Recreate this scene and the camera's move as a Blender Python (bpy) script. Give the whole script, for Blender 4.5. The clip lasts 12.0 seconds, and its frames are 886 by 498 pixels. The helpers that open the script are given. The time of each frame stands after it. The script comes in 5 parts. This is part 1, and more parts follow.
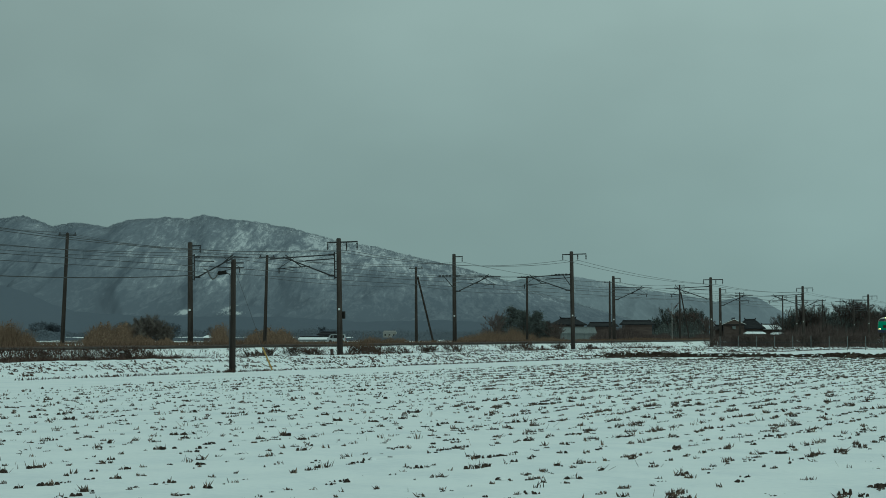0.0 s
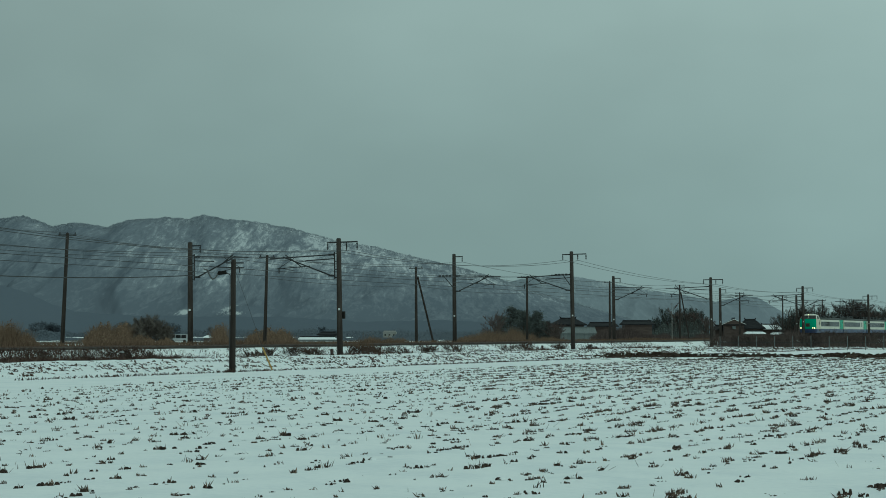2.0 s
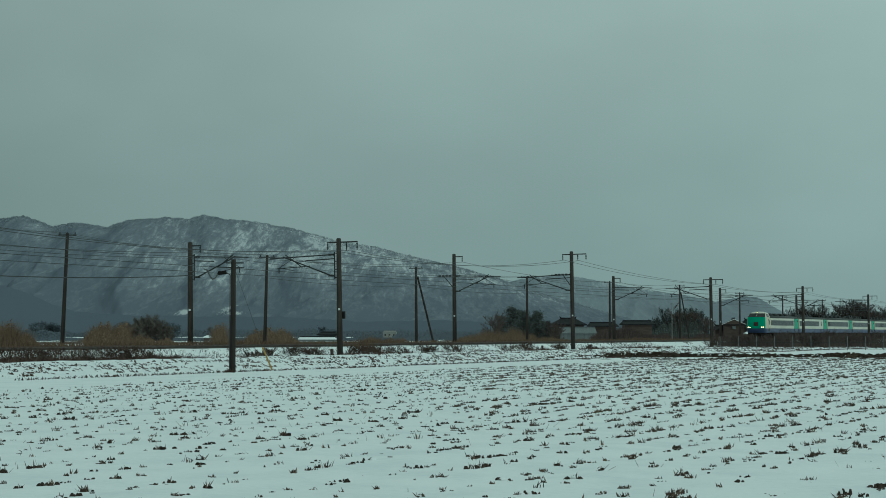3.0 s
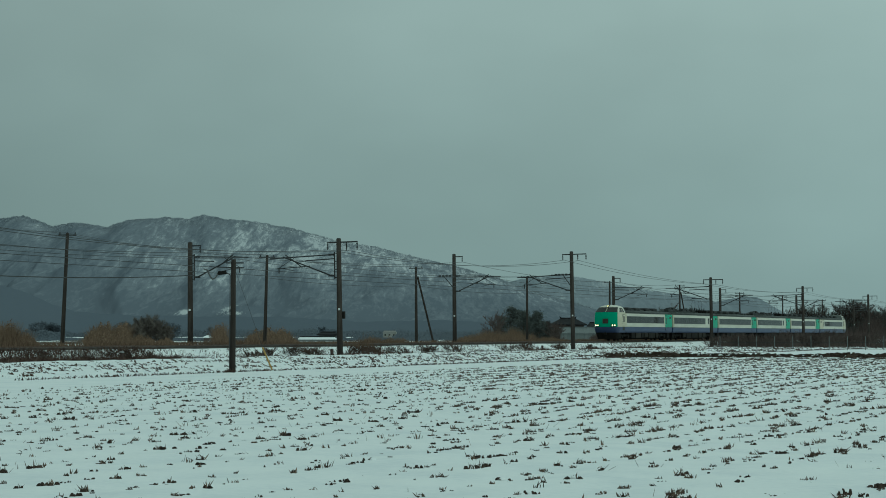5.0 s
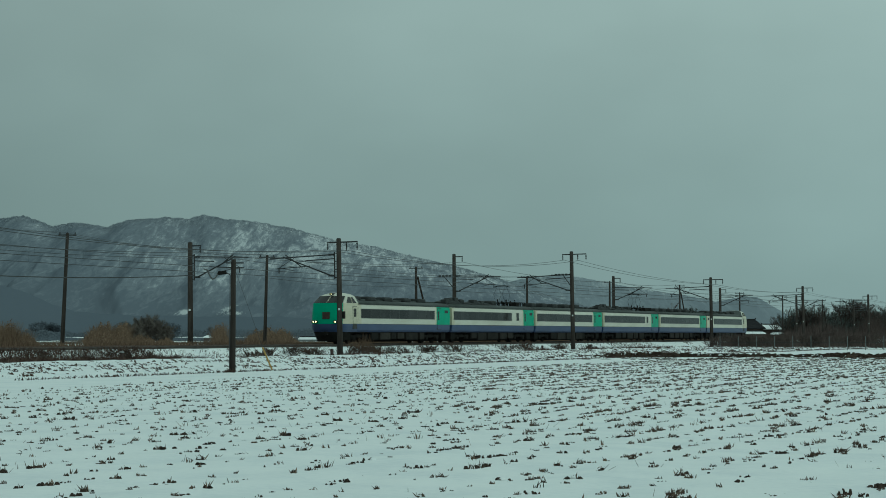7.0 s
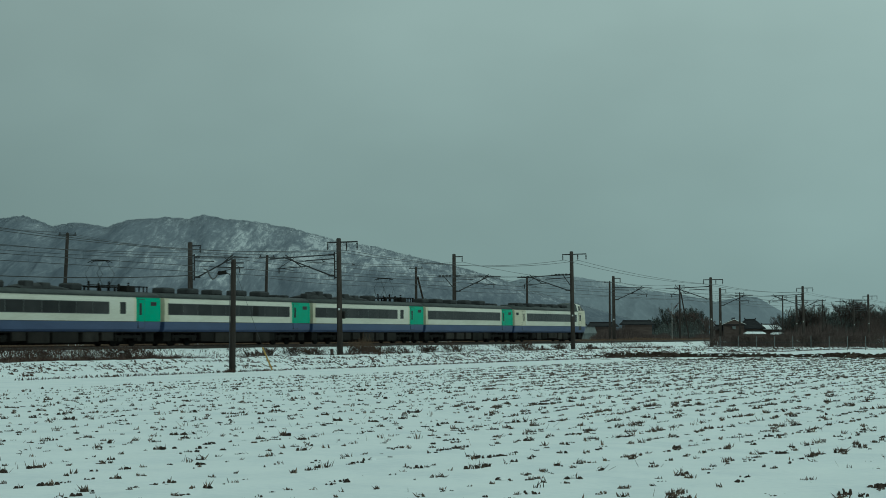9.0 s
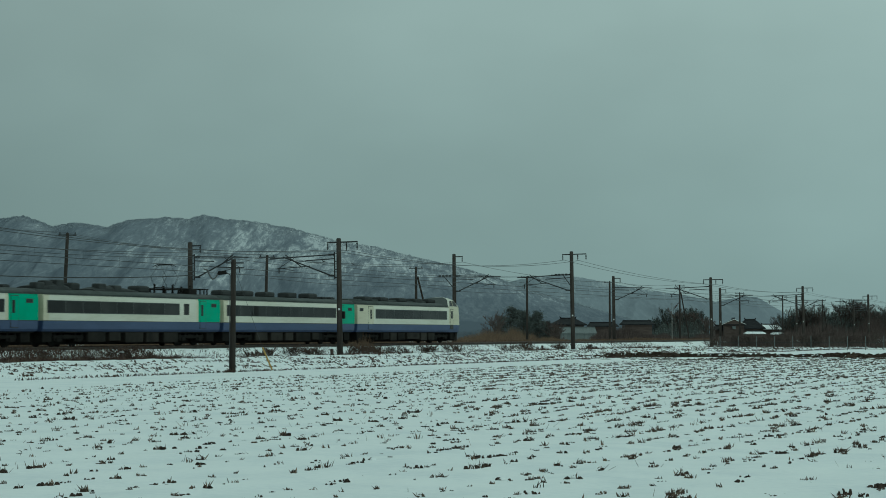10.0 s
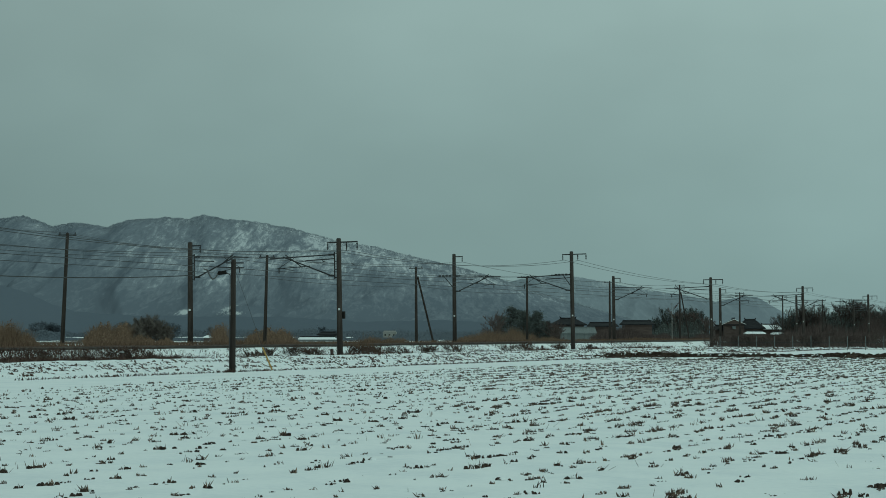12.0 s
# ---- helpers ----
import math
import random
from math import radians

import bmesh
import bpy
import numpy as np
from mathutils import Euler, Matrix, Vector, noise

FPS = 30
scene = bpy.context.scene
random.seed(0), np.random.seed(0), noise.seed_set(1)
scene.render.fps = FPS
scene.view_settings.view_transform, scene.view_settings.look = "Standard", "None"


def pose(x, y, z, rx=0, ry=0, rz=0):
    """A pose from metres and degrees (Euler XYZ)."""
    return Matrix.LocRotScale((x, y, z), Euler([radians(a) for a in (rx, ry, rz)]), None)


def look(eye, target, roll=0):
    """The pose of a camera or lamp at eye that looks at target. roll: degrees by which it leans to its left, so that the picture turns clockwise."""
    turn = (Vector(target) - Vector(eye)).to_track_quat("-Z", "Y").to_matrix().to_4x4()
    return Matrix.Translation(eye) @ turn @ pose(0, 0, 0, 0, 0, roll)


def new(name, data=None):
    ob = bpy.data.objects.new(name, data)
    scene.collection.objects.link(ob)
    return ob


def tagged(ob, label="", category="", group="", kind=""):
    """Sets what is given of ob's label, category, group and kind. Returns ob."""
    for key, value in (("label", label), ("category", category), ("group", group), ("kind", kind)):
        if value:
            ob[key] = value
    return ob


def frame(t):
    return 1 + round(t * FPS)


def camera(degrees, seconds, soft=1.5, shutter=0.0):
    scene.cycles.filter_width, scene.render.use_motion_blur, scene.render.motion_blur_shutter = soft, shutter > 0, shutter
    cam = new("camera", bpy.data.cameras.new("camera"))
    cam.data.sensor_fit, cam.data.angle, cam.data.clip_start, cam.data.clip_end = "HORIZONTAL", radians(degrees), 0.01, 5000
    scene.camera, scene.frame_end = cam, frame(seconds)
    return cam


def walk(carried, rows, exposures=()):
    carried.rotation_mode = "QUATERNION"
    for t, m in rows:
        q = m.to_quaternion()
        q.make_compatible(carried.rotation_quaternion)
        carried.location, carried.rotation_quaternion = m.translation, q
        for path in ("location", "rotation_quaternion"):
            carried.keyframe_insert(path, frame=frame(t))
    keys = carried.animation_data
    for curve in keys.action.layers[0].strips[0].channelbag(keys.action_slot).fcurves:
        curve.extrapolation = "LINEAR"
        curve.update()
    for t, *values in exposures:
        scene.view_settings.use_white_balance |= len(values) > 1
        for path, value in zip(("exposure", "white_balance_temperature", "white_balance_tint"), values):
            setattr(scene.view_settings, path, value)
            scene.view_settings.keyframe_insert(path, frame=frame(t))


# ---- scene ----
TURN = 65.88                      # bearing of the railway, degrees from east
CT, ST = math.cos(radians(TURN)), math.sin(radians(TURN))
EYE = 1.6
FOCAL = 3216.0
cam = camera(2 * math.degrees(math.atan(784 / FOCAL)), 12.0, 0.9, 0.15)
CAM_POSE = pose(0, 0, EYE, 90 + math.degrees(math.atan(150 / FOCAL)), 0, 0)
walk(cam, [(0.0, CAM_POSE), (12.0, CAM_POSE)], [(0.0, 0.0, 5520, -26), (12.0, 0.0, 5520, -26)])

NEAR_POLE, NEAR_TRACK, FAR_TRACK, FAR_POLE, UTILITY = 61.7, 66.77, 70.5, 74.2, 76.7
RAIL = 0.8


def rail_point(s, d, z=0.0):
    """World place from metres along the railway, metres across it from the camera, and height."""
    return Vector((s * CT - d * ST, s * ST + d * CT, z))


def rail_pose(s, d, z=0.0, turn=0.0, lean=0.0):
    """A pose that faces along the railway; lean tips its top to the east by degrees."""
    p = rail_point(s, d, z)
    return pose(p.x, p.y, p.z) @ pose(0, 0, 0, 0, lean, 0) @ pose(0, 0, 0, 0, 0, TURN + turn)


# ---- sky and sun ----
def make_world():
    w = bpy.data.worlds.new("overcast")
    scene.world = w
    w.use_nodes = True
    nt = w.node_tree
    N, L = nt.nodes, nt.links
    N.clear()
    out = N.new("ShaderNodeOutputWorld")
    bg = N.new("ShaderNodeBackground")
    L.new(bg.outputs[0], out.inputs[0])
    sky = N.new("ShaderNodeTexSky")
    sky.sky_type = "NISHITA"
    sky.sun_disc = False
    sky.sun_elevation, sky.sun_rotation = radians(32), radians(140)
    tc = N.new("ShaderNodeTexCoord")
    sep = N.new("ShaderNodeSeparateXYZ")
    L.new(tc.outputs["Generated"], sep.inputs[0])
    up = N.new("ShaderNodeValToRGB")
    L.new(sep.outputs[2], up.inputs[0])
    e = up.color_ramp.elements
    e[0].position, e[0].color = 0.0, (0.28, 0.302, 0.314, 1)
    e[1].position, e[1].color = 1.0, (0.56, 0.56, 0.56, 1)
    for pos, c in ((0.03, (0.281, 0.303, 0.312, 1)), (0.17, (0.37, 0.375, 0.375, 1)), (0.5, (0.47, 0.47, 0.47, 1))):
        m = e.new(pos)
        m.color = c
    mp = N.new("ShaderNodeMapping")
    mp.inputs["Scale"].default_value = (2.4, 2.4, 4.5)
    L.new(tc.outputs["Generated"], mp.inputs[0])
    cl = N.new("ShaderNodeTexNoise")
    cl.inputs["Scale"].default_value, cl.inputs["Detail"].default_value, cl.inputs["Roughness"].default_value = 1.6, 4.0, 0.5
    L.new(mp.outputs[0], cl.inputs["Vector"])
    cr = N.new("ShaderNodeMapRange")
    cr.inputs["From Min"].default_value, cr.inputs["From Max"].default_value = 0.3, 0.7
    cr.inputs["To Min"].default_value, cr.inputs["To Max"].default_value = 0.9, 1.09
    L.new(cl.outputs[0], cr.inputs[0])
    side = N.new("ShaderNodeMapRange")          # the cloud is thinner towards the east
    side.inputs["From Min"].default_value, side.inputs["From Max"].default_value = -0.25, 0.25
    side.inputs["To Min"].default_value, side.inputs["To Max"].default_value = 0.78, 1.14
    L.new(sep.outputs[0], side.inputs[0])
    mul = N.new("ShaderNodeMath")
    mul.operation = "MULTIPLY"
    L.new(cr.outputs[0], mul.inputs[0])
    L.new(side.outputs[0], mul.inputs[1])
    tint = N.new("ShaderNodeVectorMath")
    tint.operation = "SCALE"
    L.new(up.outputs[0], tint.inputs[0])
    L.new(mul.outputs[0], tint.inputs["Scale"])
    thin = N.new("ShaderNodeVectorMath")
    thin.operation = "SCALE"
    thin.inputs["Scale"].default_value = 0.05
    L.new(sky.outputs[0], thin.inputs[0])
    mix = N.new("ShaderNodeMix")
    mix.data_type = "RGBA"
    mix.inputs[0].default_value = 0.96
    L.new(thin.outputs[0], mix.inputs[6])
    L.new(tint.outputs[0], mix.inputs[7])
    L.new(mix.outputs[2], bg.inputs[0])
    bg.inputs[1].default_value = 1.0


make_world()
sun = new("sun", bpy.data.lights.new("sun", "SUN"))
sun.data.energy, sun.data.angle, sun.data.color = 0.35, radians(25), (1.0, 0.97, 0.92)
sun.matrix_world = look((60, -80, 70), (0, 0, 0))


# ---- materials ----
def mat(name, colours, scale=3.0, rough=0.7, metal=0.0, bump=0.0, fine=40.0, vary=0.0, stretch=(1, 1, 1), emit=0.0, spec=0.5, spread=(0.35, 0.65)):
    """Two scales of noise through a ramp of base colours, with fine relief."""
    m = bpy.data.materials.new(name)
    m.use_nodes = True
    nt = m.node_tree
    N, L = nt.nodes, nt.links
    b = N["Principled BSDF"]
    tc = N.new("ShaderNodeTexCoord")
    mp = N.new("ShaderNodeMapping")
    mp.inputs["Scale"].default_value = stretch
    L.new(tc.outputs["Object"], mp.inputs[0])
    n1 = N.new("ShaderNodeTexNoise")
    n1.inputs["Scale"].default_value, n1.inputs["Detail"].default_value = scale, 6.0
    n2 = N.new("ShaderNodeTexNoise")
    n2.inputs["Scale"].default_value, n2.inputs["Detail"].default_value = fine, 3.0
    L.new(mp.outputs[0], n1.inputs["Vector"])
    L.new(mp.outputs[0], n2.inputs["Vector"])
    ad = N.new("ShaderNodeMix")
    ad.inputs[0].default_value = 0.3
    L.new(n1.outputs[0], ad.inputs[2])
    L.new(n2.outputs[0], ad.inputs[3])
    ramp = N.new("ShaderNodeValToRGB")
    e = ramp.color_ramp.elements
    k = len(colours)
    e[0].position, e[0].color = spread[0], (*colours[0], 1)
    e[1].position, e[1].color = spread[1], (*colours[-1], 1)
    for i in range(1, k - 1):
        q = e.new(spread[0] + (spread[1] - spread[0]) * i / (k - 1))
        q.color = (*colours[i], 1)
    L.new(ad.outputs[0], ramp.inputs[0])
    col = ramp.outputs[0]
    if vary:
        gi = N.new("ShaderNodeNewGeometry")
        mr = N.new("ShaderNodeMapRange")
        mr.inputs["To Min"].default_value, mr.inputs["To Max"].default_value = 1 - vary, 1 + vary
        L.new(gi.outputs["Random Per Island"], mr.inputs[0])
        sc = N.new("ShaderNodeVectorMath")
        sc.operation = "SCALE"
        L.new(col, sc.inputs[0])
        L.new(mr.outputs[0], sc.inputs["Scale"])
        col = sc.outputs[0]
    L.new(col, b.inputs["Base Color"])
    b.inputs["Roughness"].default_value, b.inputs["Metallic"].default_value = rough, metal
    b.inputs["Specular IOR Level"].default_value = spec
    if bump:
        bp = N.new("ShaderNodeBump")
        bp.inputs["Strength"].default_value, bp.inputs["Distance"].default_value = bump, 0.05
        L.new(ad.outputs[0], bp.inputs["Height"])
        L.new(bp.outputs[0], b.inputs["Normal"])
    if emit:
        L.new(col, b.inputs["Emission Color"])
        b.inputs["Emission Strength"].default_value = emit
    return m


SNOW = mat("snow", [(0.78, 0.8, 0.82), (0.86, 0.87, 0.875), (0.9, 0.905, 0.9)], 0.8, 0.6, bump=0.45, fine=9.0, spec=0.2)
STRAW = mat("rice_straw", [(0.045, 0.034, 0.028), (0.12, 0.088, 0.066), (0.27, 0.2, 0.15)], 6.0, 0.9, vary=0.45, spec=0.1)
SOIL = mat("wet_soil", [(0.022, 0.017, 0.014), (0.075, 0.054, 0.043)], 5.0, 0.9, bump=0.4, vary=0.35, spec=0.15)
EARTH = mat("bare_earth", [(0.022, 0.016, 0.012), (0.06, 0.042, 0.03)], 3.0, 0.9, bump=0.4, vary=0.4, spec=0.1)
WEED = mat("dead_weed", [(0.034, 0.023, 0.02), (0.082, 0.055, 0.046), (0.165, 0.118, 0.096)], 2.0, 0.95, vary=0.4, spec=0.05)
# lightened and made less red to carry some haze in the colour
BUSH = mat("reddish_twigs", [(0.066, 0.05, 0.047), (0.128, 0.099, 0.09)], 1.5, 0.95, vary=0.35, spec=0.05)
REED = mat("brown_reed", [(0.092, 0.064, 0.047), (0.175, 0.118, 0.082)], 1.0, 0.95, vary=0.35, spec=0.05)
REEDBED = mat("tawny_reed", [(0.115, 0.081, 0.058), (0.21, 0.144, 0.1)], 1.0, 0.95, vary=0.2, spec=0.05)
# leaf and grey twig colours are lightened to paint in winter haze
LEAF = mat("hazy_evergreen_leaf", [(0.056, 0.063, 0.06), (0.11, 0.119, 0.11)], 1.5, 0.8, vary=0.4, spec=0.2)
GREYTWIG = mat("haze_grey_twigs", [(0.115, 0.1, 0.089), (0.18, 0.155, 0.135)], 1.5, 0.95, vary=0.2, spec=0.05)
BARK = mat("bark", [(0.05, 0.042, 0.036), (0.11, 0.095, 0.08)], 4.0, 0.95, bump=0.5, spec=0.1)
CONCRETE = mat("weathered_concrete", [(0.03, 0.024, 0.021), (0.07, 0.06, 0.053)], 1.2, 0.9, bump=0.2, fine=30, stretch=(3, 3, 0.5), spec=0.2)
WOODPOLE = mat("dark_pole", [(0.022, 0.018, 0.016), (0.055, 0.046, 0.04)], 1.5, 0.9, bump=0.2, stretch=(4, 4, 0.4), spec=0.2)
STEEL = mat("galvanised_steel", [(0.03, 0.031, 0.033), (0.06, 0.061, 0.063)], 3.0, 0.6, 0.4, spec=0.4)
WIRE = mat("dark_wire", [(0.035, 0.035, 0.037), (0.06, 0.06, 0.063)], 2.0, 0.6, 0.3)
PLATE = mat("white_plate", [(0.6, 0.6, 0.58), (0.78, 0.78, 0.76)], 4.0, 0.5)
YELLOW = mat("yellow_plastic", [(0.3, 0.19, 0.045), (0.42, 0.27, 0.07)], 4.0, 0.5)
BALLAST = mat("ballast", [(0.02, 0.016, 0.014), (0.045, 0.036, 0.03), (0.08, 0.068, 0.06)], 3.0, 0.95, bump=0.8, fine=14.0, spec=0.1)
RAILSTEEL = mat("rusty_rail", [(0.09, 0.055, 0.04), (0.16, 0.11, 0.085)], 4.0, 0.6, 0.5)
SLEEPER = mat("concrete_sleeper", [(0.13, 0.12, 0.11), (0.24, 0.22, 0.2)], 3.0, 0.9)
CREAM = mat("cream_paint", [(0.5, 0.46, 0.33), (0.56, 0.52, 0.385), (0.6, 0.565, 0.43)], 0.6, 0.4, fine=5.0, stretch=(0.4, 1, 2))
OFFWHITE = mat("off_white_paint", [(0.52, 0.5, 0.41), (0.6, 0.585, 0.49), (0.64, 0.625, 0.54)], 0.6, 0.4, fine=5.0, stretch=(0.4, 1, 2))
GREEN = mat("green_paint", [(0.012, 0.3, 0.155), (0.018, 0.37, 0.2)], 0.8, 0.4, fine=5.0)
BLUE = mat("blue_paint", [(0.034, 0.054, 0.125), (0.05, 0.076, 0.165)], 0.7, 0.45, fine=4.0, stretch=(0.5, 1, 2))
ROOFGREY = mat("roof_grey", [(0.035, 0.04, 0.038), (0.07, 0.078, 0.073)], 1.0, 0.8, fine=6.0)
UNIT = mat("dark_roof_unit", [(0.013, 0.014, 0.014), (0.038, 0.04, 0.04)], 1.5, 0.8)
EQUIP = mat("dark_equipment", [(0.008, 0.007, 0.006), (0.024, 0.021, 0.018)], 1.2, 0.85, spec=0.2)
WINFRAME = mat("grey_window_frame", [(0.05, 0.052, 0.05), (0.085, 0.088, 0.084)], 3.0, 0.5)
UNDER = mat("underframe_black", [(0.006, 0.0055, 0.005), (0.018, 0.016, 0.014)], 2.0, 0.9, spec=0.2)
RUBBER = mat("bellows", [(0.02, 0.02, 0.02), (0.035, 0.035, 0.035)], 6.0, 0.7)
GLASS = mat("tinted_glass", [(0.014, 0.014, 0.014), (0.034, 0.033, 0.032)], 0.7, 0.08, spec=0.18)
def vary_by_object(m, lo, hi):
    """Scales a material's base colour by each object's own random number."""
    N, L = m.node_tree.nodes, m.node_tree.links
    b = N["Principled BSDF"]
    src = b.inputs["Base Color"].links[0].from_socket
    oi = N.new("ShaderNodeObjectInfo")
    mr = N.new("ShaderNodeMapRange")
    mr.inputs["To Min"].default_value, mr.inputs["To Max"].default_value = lo, hi
    L.new(oi.outputs["Random"], mr.inputs[0])
    sc = N.new("ShaderNodeVectorMath")
    sc.operation = "SCALE"
    L.new(src, sc.inputs[0])
    L.new(mr.outputs[0], sc.inputs["Scale"])
    L.new(sc.outputs[0], b.inputs["Base Color"])


vary_by_object(GLASS, 0.7, 1.5)
vary_by_object(EQUIP, 0.6, 2.2)
SEAM = mat("seam_dark", [(0.03, 0.03, 0.028), (0.05, 0.05, 0.045)], 5.0, 0.7)
LAMP = mat("headlight_lit", [(1.0, 0.74, 0.34), (1.0, 0.8, 0.42)], 3.0, 0.3, emit=5.0)
TAIL = mat("red_lens", [(0.25, 0.02, 0.015), (0.35, 0.03, 0.02)], 3.0, 0.3)
MARK = mat("head_mark", [(0.02, 0.014, 0.012), (0.06, 0.026, 0.018)], 6.0, 0.6)
MOUNTAIN_WALL = mat("plaster", [(0.19, 0.187, 0.175), (0.27, 0.262, 0.247)], 0.8, 0.9)
BROWNWALL = mat("brown_boards", [(0.05, 0.034, 0.029), (0.095, 0.068, 0.058)], 0.8, 0.9, stretch=(1, 1, 5))
GREYWALL = mat("grey_sheet", [(0.12, 0.135, 0.135), (0.185, 0.2, 0.2)], 0.8, 0.8, stretch=(4, 4, 0.5))
ROOFTILE = mat("dark_roof_tile", [(0.016, 0.016, 0.018), (0.036, 0.036, 0.038)], 1.0, 0.9, stretch=(1, 4, 1), spec=0.1)
# leaf colour carries the blue-grey haze of distance
FARLEAF = mat("hazed_far_wood", [(0.112, 0.127, 0.15), (0.134, 0.15, 0.172)], 0.05, 0.95, vary=0.06, spec=0.0)


# ---- mesh helpers ----
def mesh_of(name, verts, faces, material, smooth=False):
    me = bpy.data.meshes.new(name)
    me.from_pydata([tuple(v) for v in verts], [], faces)
    me.materials.append(material)
    if smooth:
        me.polygons.foreach_set("use_smooth", [True] * len(me.polygons))
    me.update()
    return me


def obj(name, bm, material, parent=None, label="", smooth=False, m=None):
    """Links a bmesh as one mesh object; a part when it has a parent."""
    me = bpy.data.meshes.new(name)
    bm.to_mesh(me)
    bm.free()
    me.materials.append(material)
    if smooth:
        me.polygons.foreach_set("use_smooth", [True] * len(me.polygons))
    ob = new(name, me)
    if parent:
        ob.parent = parent
    if m:
        ob.matrix_basis = m
    return tagged(ob, label)


def part(name, bm, material, parent, label="", smooth=False):
    return obj(name, bm, material, parent, label, smooth)


def box(bm, x0, x1, y0, y1, z0, z1, bevel=0.0, m=None):
    g = bmesh.ops.create_cube(bm, size=1.0)["verts"]
    for v in g:
        v.co = Vector(((x0 + x1) / 2 + v.co.x * (x1 - x0), (y0 + y1) / 2 + v.co.y * (y1 - y0), (z0 + z1) / 2 + v.co.z * (z1 - z0)))
    if bevel:
        es = list({e for v in g for e in v.link_edges})
        r = bmesh.ops.bevel(bm, geom=es, offset=bevel, segments=2, affect="EDGES", profile=0.5)
        g = list({v for f in r["faces"] for v in f.verts} | {v for v in g if v.is_valid})
    if m:
        for v in g:
            v.co = m @ v.co
    return bm


def tube(bm, a, b, r0, r1=None, n=8):
    a, b = Vector(a), Vector(b)
    r1 = r0 if r1 is None else r1
    q = (b - a).to_track_quat("Z", "Y").to_matrix()
    ra, rb = [], []
    for i in range(n):
        u = Vector((math.cos(2 * math.pi * i / n), math.sin(2 * math.pi * i / n), 0))
        ra.append(bm.verts.new(a + q @ (u * r0)))
        rb.append(bm.verts.new(b + q @ (u * r1)))
    for i in range(n):
        j = (i + 1) % n
        bm.faces.new((ra[i], ra[j], rb[j], rb[i]))
    bm.faces.new(ra[::-1])
    bm.faces.new(rb)
    return bm


def path_tube(bm, pts, r, n=5):
    rings = []
    for k, p in enumerate(pts):
        t = (pts[min(k + 1, len(pts) - 1)] - pts[max(k - 1, 0)]).normalized()
        q = t.to_track_quat("Z", "Y").to_matrix()
        rings.append([bm.verts.new(p + q @ Vector((r * math.cos(2 * math.pi * i / n), r * math.sin(2 * math.pi * i / n), 0))) for i in range(n)])
    for a, b in zip(rings, rings[1:]):
        for i in range(n):
            bm.faces.new((a[i], a[(i + 1) % n], b[(i + 1) % n], b[i]))
    return bm


def empty(name, m, label, category, group="", kind=""):
    e = new(name)
    e.matrix_basis = m
    e.empty_display_size = 0.5
    return tagged(e, label, category, group, kind)


# ---- ground ----
def bank(d):
    """Height of the ground across the railway: flat fields, the low bank that carries the line."""
    def ramp(a, b):
        u = min(1, max(0, (d - a) / (b - a)))
        return u * u * (3 - 2 * u)
    return 0.62 * (ramp(61.5, 64.2) - ramp(73.4, 76.6)) + 0.12 * (ramp(39.5, 42) - ramp(58, 61))


def ground_height(s, d):
    z = bank(d)
    k = noise.noise(Vector((s * 0.12, d * 0.2, 3.1))) * 0.05 + noise.noise(Vector((s * 0.5, d * 0.9, 7.7))) * 0.022
    if 32.5 < d < 39.5:
        k *= 0.5
    if d < 32.5:
        k += 0.014 * math.sin(d * 2 * math.pi / 1.6) + 0.022 * noise.noise(Vector((s * 0.7, d * 1.5, 1.3)))
    elif 40.5 < d < 61:                        # tussocks under the snow
        k += 0.07 * noise.noise(Vector((s * 0.9, d * 1.2, 5.1)))
    return z + k


def make_ground():
    ds = [-3000, -1500, -700, -300, -150, -80, -45]
    ds += list(np.arange(-30, 5, 1.0)) + list(np.arange(5, 84, 0.3)) + [86, 90, 96, 105, 120, 140, 170, 210, 270, 350, 500, 800, 1300, 2000, 3000, 4600]
    ss = [-3000, -1500, -700, -300, -150, -80, -50]
    ss += list(np.arange(-40, 10, 1.5)) + list(np.arange(10, 140, 0.5)) + list(np.arange(140, 330, 1.5)) + list(np.arange(330, 600, 6.0)) + [640, 700, 800, 950, 1200, 1600, 2200, 3000, 4600]
    verts, faces = [], []
    for s in ss:
        for d in ds:
            near = -40 < s < 600 and -30 < d < 90
            verts.append(rail_point(s, d, ground_height(s, d) if near else bank(d)))
    n = len(ds)
    for i in range(len(ss) - 1):
        for j in range(n - 1):
            a = i * n + j
            faces.append((a, a + n, a + n + 1, a + 1))
    ob = new("ground", mesh_of("ground", verts, faces, SNOW, True))
    return tagged(ob, "wide flat rice fields under thin white snow", "snow field", "", "structure")


make_ground()


